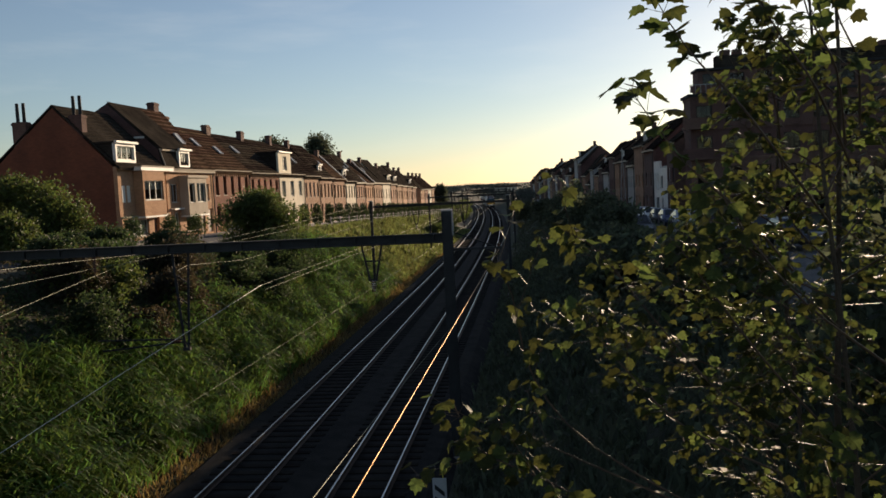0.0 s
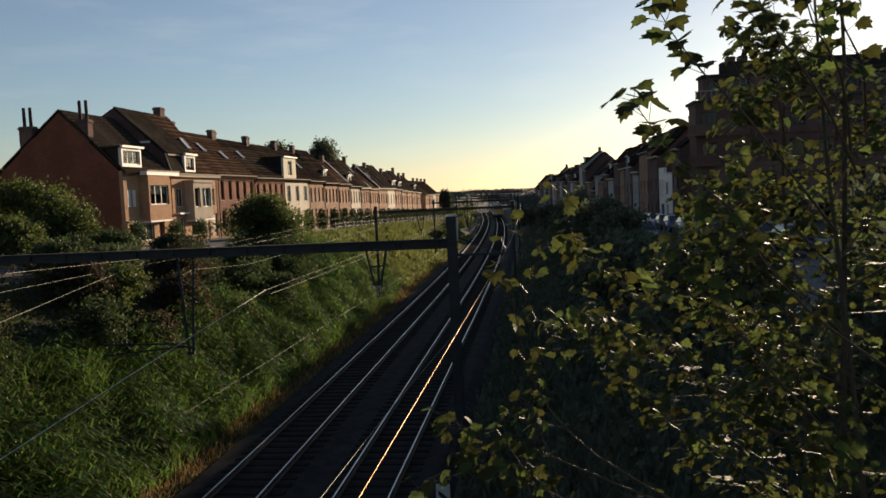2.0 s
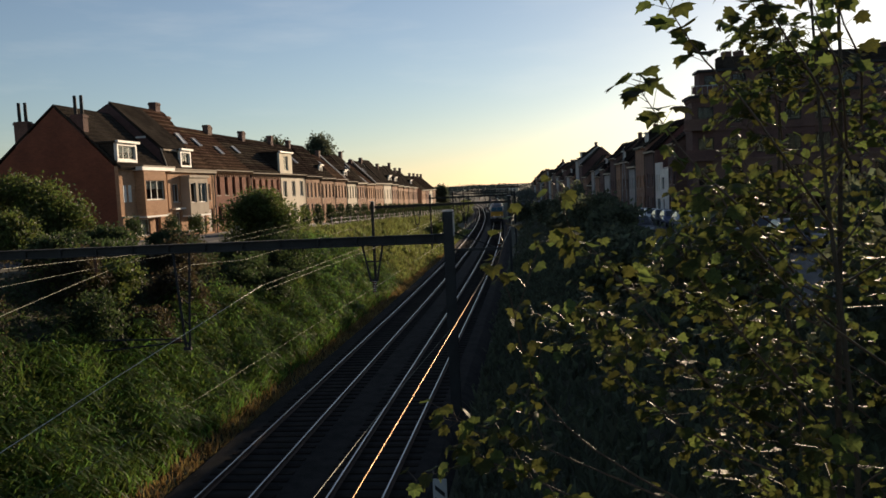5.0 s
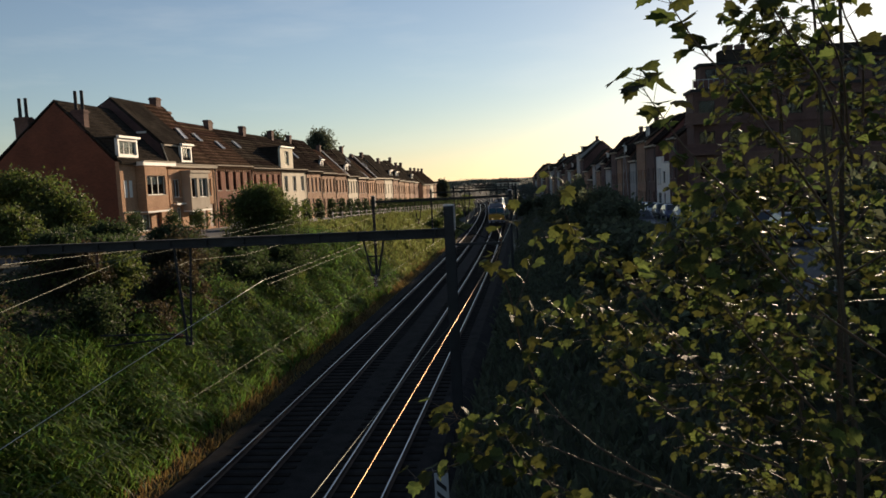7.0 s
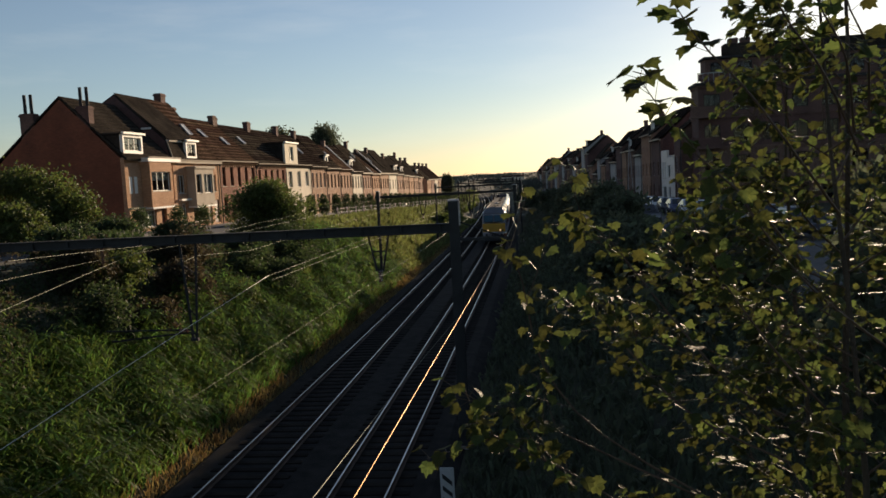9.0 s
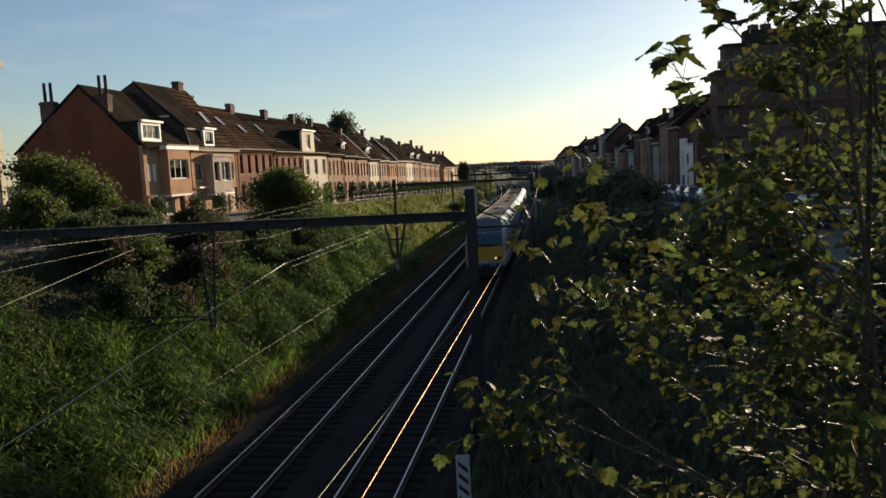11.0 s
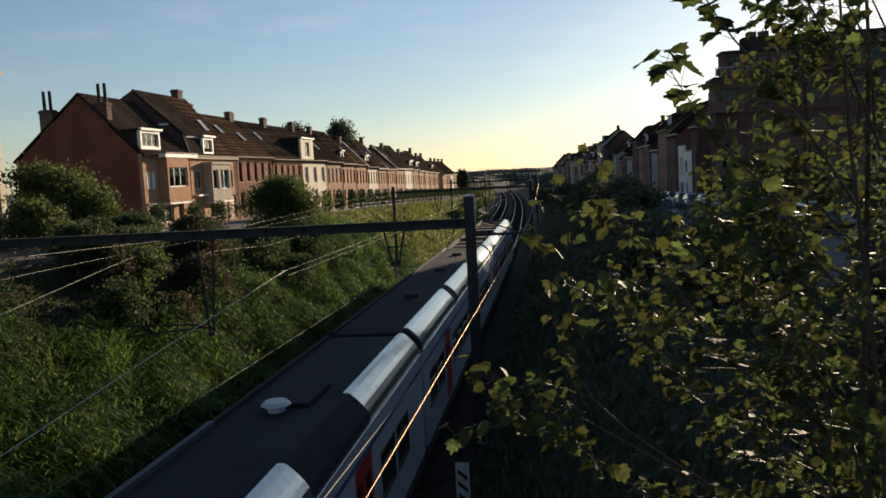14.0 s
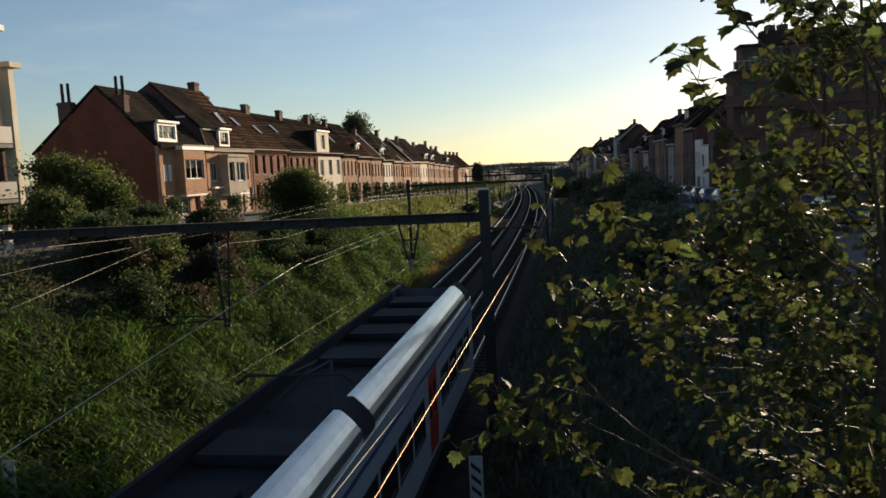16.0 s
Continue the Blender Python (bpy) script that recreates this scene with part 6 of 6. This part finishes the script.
def bough(tree, r, pts, thick, pairs, first, size, share, sway, singles, forms, twigs=0):
    """One bough of the maple: a curved reddish stem, opposite leaves on stalks, side twigs; it sways about its foot."""
    foot = Vector(pts[0])
    pts = [Vector(p) - foot for p in pts]
    n = len(pts) - 1
    bm = bmesh.new()
    leaves = []

    def at(s):
        k = min(int(s * n), n - 1)
        a, b = pts[k], pts[k + 1]
        t = s * n - k
        lo = pts[k - 1] if k else a
        hi = pts[k + 2] if k + 2 <= n else b
        return 0.5 * (2 * a + (b - lo) * t + (2 * lo - 5 * a + 4 * b - hi) * t * t + (3 * a - lo - 3 * b + hi) * t ** 3)

    def leafed(c, along, turn, big):
        side = along.cross(Vector((0, 0, 1))).normalized()
        top = side.cross(along).normalized()
        for sgn in (-1, 1):
            if r.random() < 0.12:
                continue
            d = (side * math.cos(turn) + top * math.sin(turn) * 0.6) * sgn + along * r.uniform(0.2, 0.7)
            d = d.normalized() * r.uniform(0.035, 0.075) * big / 0.07
            d.z += 0.012
            rod(bm, c, c + d, 0.0016, 0.0011, 3)
            leaves.append(leaf_pose(r, c + d, d.normalized(), big * r.uniform(0.7, 1.15), 1.0 if size > 0.08 else 0.45))

    last, m = at(0), 12
    for j in range(1, m + 1):
        c = at(j / m)
        rod(bm, last, c, thick * (1 - 0.8 * (j - 1) / m), thick * (1 - 0.8 * j / m), 6)
        last = c
    for j in range(pairs):
        s = first + (1 - first) * (j + 0.6 * r.random()) / pairs
        c, along = at(min(s, 0.999)), (at(min(s + 0.03, 1.0)) - at(max(s - 0.03, 0.0))).normalized()
        leafed(c, along, r.uniform(-0.5, 0.5) + (j % 2) * 1.4, size)
    for j in range(twigs):
        s = first * 0.8 + (0.97 - first * 0.8) * (j + r.random()) / twigs
        c, along = at(s), (at(min(s + 0.03, 1.0)) - at(max(s - 0.03, 0.0))).normalized()
        a = r.uniform(0, math.tau)
        side = along.orthogonal().normalized()
        side = side * math.cos(a) + along.cross(side) * math.sin(a)
        d = (along * 0.8 + side * r.uniform(0.5, 1.0) + Vector((0, 0, 0.12))).normalized() * r.uniform(0.16, 0.42) * (1.15 - 0.5 * s)
        rod(bm, c, c + d, thick * 0.35, 0.0016, 4)
        for q in (0.45, 0.7, 0.97):
            leafed(c + d * q, d.normalized(), r.uniform(-0.5, 0.5) + q * 4, size * (0.95 if q < 0.9 else 0.8))
    for e in range(3):
        d = Vector((r.uniform(-1, 1), r.uniform(-1, 1), r.uniform(0, 0.8))).normalized() * 0.04
        leaves.append(leaf_pose(r, at(1.0) + d, d.normalized(), size * r.uniform(0.5, 0.9)))
    ob = part("branch", bm, M_TWIG, tree, "thin reddish maple branch", at=pose(*foot))
    vs, fs, base_i = [], [], 0
    for i, (p, m3, big) in enumerate(leaves):
        if i < share:
            lf = part("leaf", singles[i % 4], None, ob)
            lf.matrix_basis = Matrix.LocRotScale(p, m3.to_quaternion(), (big, big, big))
        else:
            vs.append(forms[i % 4] * big @ np.array(m3).T + np.array(p))
            fs += [tuple(base_i + a for a in f) for f in LEAF_FACES]
            base_i += 17
    if vs:
        tagged(part("foliage", soup("foliage", np.concatenate(vs), fs, M_LEAF), None, ob), kind="stuff")
    swaying.append((ob, foot, sway))


def crown_edge(z):
    """How far west the crown reaches at a height, for each metre of distance north."""
    steps = ((5.0, -0.06), (6.6, -0.05), (7.0, 0.0), (7.3, 0.03), (7.5, 0.09), (7.7, 0.15), (8.0, 0.2), (8.3, 0.235), (8.8, 0.25), (9.5, 0.3))
    for (a, u), (b, v) in zip(steps, steps[1:]):
        if z < b:
            return u + (v - u) * max(0.0, (z - a) / (b - a))
    return 0.32


def maple():
    ob = thing("maple_tree", pose(*MAPLE), "young maple with lobed leaves backlit by low sun", "tree")
    base = ground_z(MAPLE.x, MAPLE.y)
    r = random.Random(11)
    forms = [leaf_verts(0.25, 0.2), leaf_verts(0.5, 0.35), leaf_verts(-0.15, 0.3), leaf_verts(0.7, 0.1)]
    singles = [soup("leaf", f, LEAF_FACES, M_LEAF_ONE) for f in forms]
    stems = [((0, 0), (-0.16, 0.15), 9.5, 0.034), ((0.1, -0.1), (-0.32, -0.2), 8.9, 0.03), ((0.25, 0.1), (0.5, -0.5), 8.9, 0.035), ((-0.15, 0.15), (-0.2, 0.8), 8.8, 0.03), ((0.3, 0.3), (1.3, 0.7), 9.2, 0.035), ((0.4, -0.1), (1.3, -0.3), 9.0, 0.03), ((0.7, 1.2), (0.9, 1.9), 8.6, 0.035), ((1.3, 1.6), (1.9, 2.4), 8.8, 0.035), ((1.0, 0.6), (2.0, 1.3), 9.0, 0.03)]
    lines = []
    for (bx, by), (tx, ty), tz, thick in stems:
        wood = bmesh.new()
        pts = []
        for k in range(9):
            t = k / 8
            pts.append(Vector((bx + (tx - bx) * t ** 0.8 + 0.05 * math.sin(t * 9 + bx * 20), by + (ty - by) * t ** 0.8 + 0.05 * math.cos(t * 8), base - 0.3 + (tz - base + 0.3) * t)))
        for k in range(8):
            rod(wood, pts[k], pts[k + 1], thick * (1 - k / 8.5) + 0.004, thick * (1 - (k + 1) / 8.5) + 0.004, 7)
        part("trunk", wood, M_BARK, ob)
        lines.append((pts, tz))
    # the shoots that stand clear of the crown: points, leaf pairs, where leaves begin, leaf size, sway
    shoots = (
        (((1.15, 3.75, 7.55), (0.86, 3.35, 7.82), (0.62, 3.2, 8.03), (0.49, 3.2, 8.21), (0.40, 3.18, 8.35)), 8, 0.66, 0.088, 1.0, 0),
        (((1.3, 3.7, 7.75), (1.0, 3.3, 8.02), (0.80, 3.2, 8.27), (0.66, 3.2, 8.43), (0.56, 3.2, 8.58), (0.50, 3.2, 8.70)), 8, 0.58, 0.088, 0.8, 0),
        (((1.35, 3.6, 8.0), (1.12, 3.3, 8.3), (0.96, 3.2, 8.5), (0.86, 3.15, 8.66), (0.8, 3.1, 8.8)), 8, 0.35, 0.085, 0.7, 2),
        (((1.4, 3.8, 8.1), (1.26, 3.5, 8.4), (1.12, 3.4, 8.62), (1.06, 3.35, 8.85)), 9, 0.3, 0.08, 0.6, 3),
        (((1.5, 3.9, 8.2), (1.42, 3.7, 8.45), (1.3, 3.6, 8.66), (1.28, 3.5, 8.9)), 9, 0.2, 0.078, 0.5, 3),
        (((1.2, 3.9, 6.75), (0.84, 3.75, 6.98), (0.5, 3.7, 7.4), (0.29, 3.7, 7.68), (0.14, 3.65, 7.78)), 9, 0.35, 0.072, 0.5, 5),
        (((1.1, 3.8, 6.6), (0.62, 3.6, 6.9), (0.3, 3.55, 7.27), (0.2, 3.5, 7.42)), 9, 0.3, 0.072, 0.5, 6),
        (((0.9, 3.9, 6.3), (0.25, 3.75, 6.75), (-0.02, 3.7, 7.1), (-0.10, 3.6, 7.5), (-0.16, 3.55, 7.66)), 8, 0.4, 0.07, 0.55, 4),
        (((0.8, 3.9, 6.35), (0.2, 3.7, 6.7), (-0.15, 3.65, 6.88), (-0.44, 3.6, 6.97)), 9, 0.45, 0.07, 1.0, 3),
        (((0.8, 3.7, 6.0), (0.25, 3.5, 6.55), (-0.1, 3.4, 6.78), (-0.31, 3.35, 6.88)), 9, 0.4, 0.07, 0.9, 5),
        (((1.2, 3.5, 6.9), (0.85, 3.2, 7.3), (0.62, 3.1, 7.62), (0.5, 3.0, 7.78)), 8, 0.4, 0.066, 0.5, 3),
        (((1.4, 3.4, 7.2), (1.0, 3.1, 7.5), (0.75, 3.0, 7.8), (0.66, 2.95, 7.95)), 9, 0.3, 0.066, 0.5, 4),
    )
    for pts, pairs, first, size, sway, twigs in shoots:
        bough(ob, r, [Vector(p) - MAPLE for p in pts], 0.0065, pairs, first, size, 14, sway if pts[-1][2] > 7.95 else -sway, singles, forms, twigs)
    # the body of the crown: boughs that climb outwards from the stems
    for i in range(136):
        pts, tz = lines[i % 6 if i < 96 else (4, 6, 7, 8, 5)[i % 5]]
        z = 4.9 + (3.6 if i < 96 else 3.3) * ((i * 0.618) % 1.0)
        t = (z - base + 0.3) / (tz - base + 0.3)
        k = min(int(t * 8), 7)
        p = pts[k].lerp(pts[k + 1], min(t * 8 - k, 1.0))
        a = r.uniform(0, math.tau) if i % 3 else r.uniform(2.6, 4.4)
        reach = r.uniform(0.55, 1.5) * (1.0 if z < 7.4 else 0.7)
        climb = r.uniform(0.3, 0.8)
        for attempt in range(14):
            tip = p + Vector((math.cos(a) * reach, math.sin(a) * reach, reach * climb)) + MAPLE
            if tip.x > crown_edge(tip.z) * tip.y + 0.06 and (tip - Vector((0, 0, EYE))).length > 2.3 and tip.y > 2.1:
                break
            reach *= 0.88
        d = Vector((math.cos(a), math.sin(a), 0))
        arc = [p + d * reach * s + Vector((r.uniform(-0.04, 0.04), r.uniform(-0.04, 0.04), reach * climb * (1.3 * s - 0.3 * s * s))) for s in (0, 0.35, 0.7, 1.0)]
        bough(ob, r, arc, 0.006, 9, 0.22, r.uniform(0.06, 0.078), 1 if i < 96 else 0, 0.35 if z > 7.4 else -0.35, singles, forms, 8 if z < 7.6 else 6)


maple()

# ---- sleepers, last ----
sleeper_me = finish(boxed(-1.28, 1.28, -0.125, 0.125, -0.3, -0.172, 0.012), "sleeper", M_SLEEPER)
for centre in (TRACK_A, TRACK_B):
    for i in range(140):
        y = 7 + i * 0.6
        part("sleeper", sleeper_me, None, track_bed, at=pose(centre + bend(y), y, 0, 0, 0, random.uniform(-0.6, 0.6)))
    bm = bmesh.new()
    for i in range(330):
        y = 91 + i * 0.6
        x = centre + bend(y)
        box(bm, x - 1.28, x + 1.28, y - 0.125, y + 0.125, -0.3, -0.172)
    tagged(part("sleeper_run", bm, M_SLEEPER, track_bed), kind="stuff")

motions()
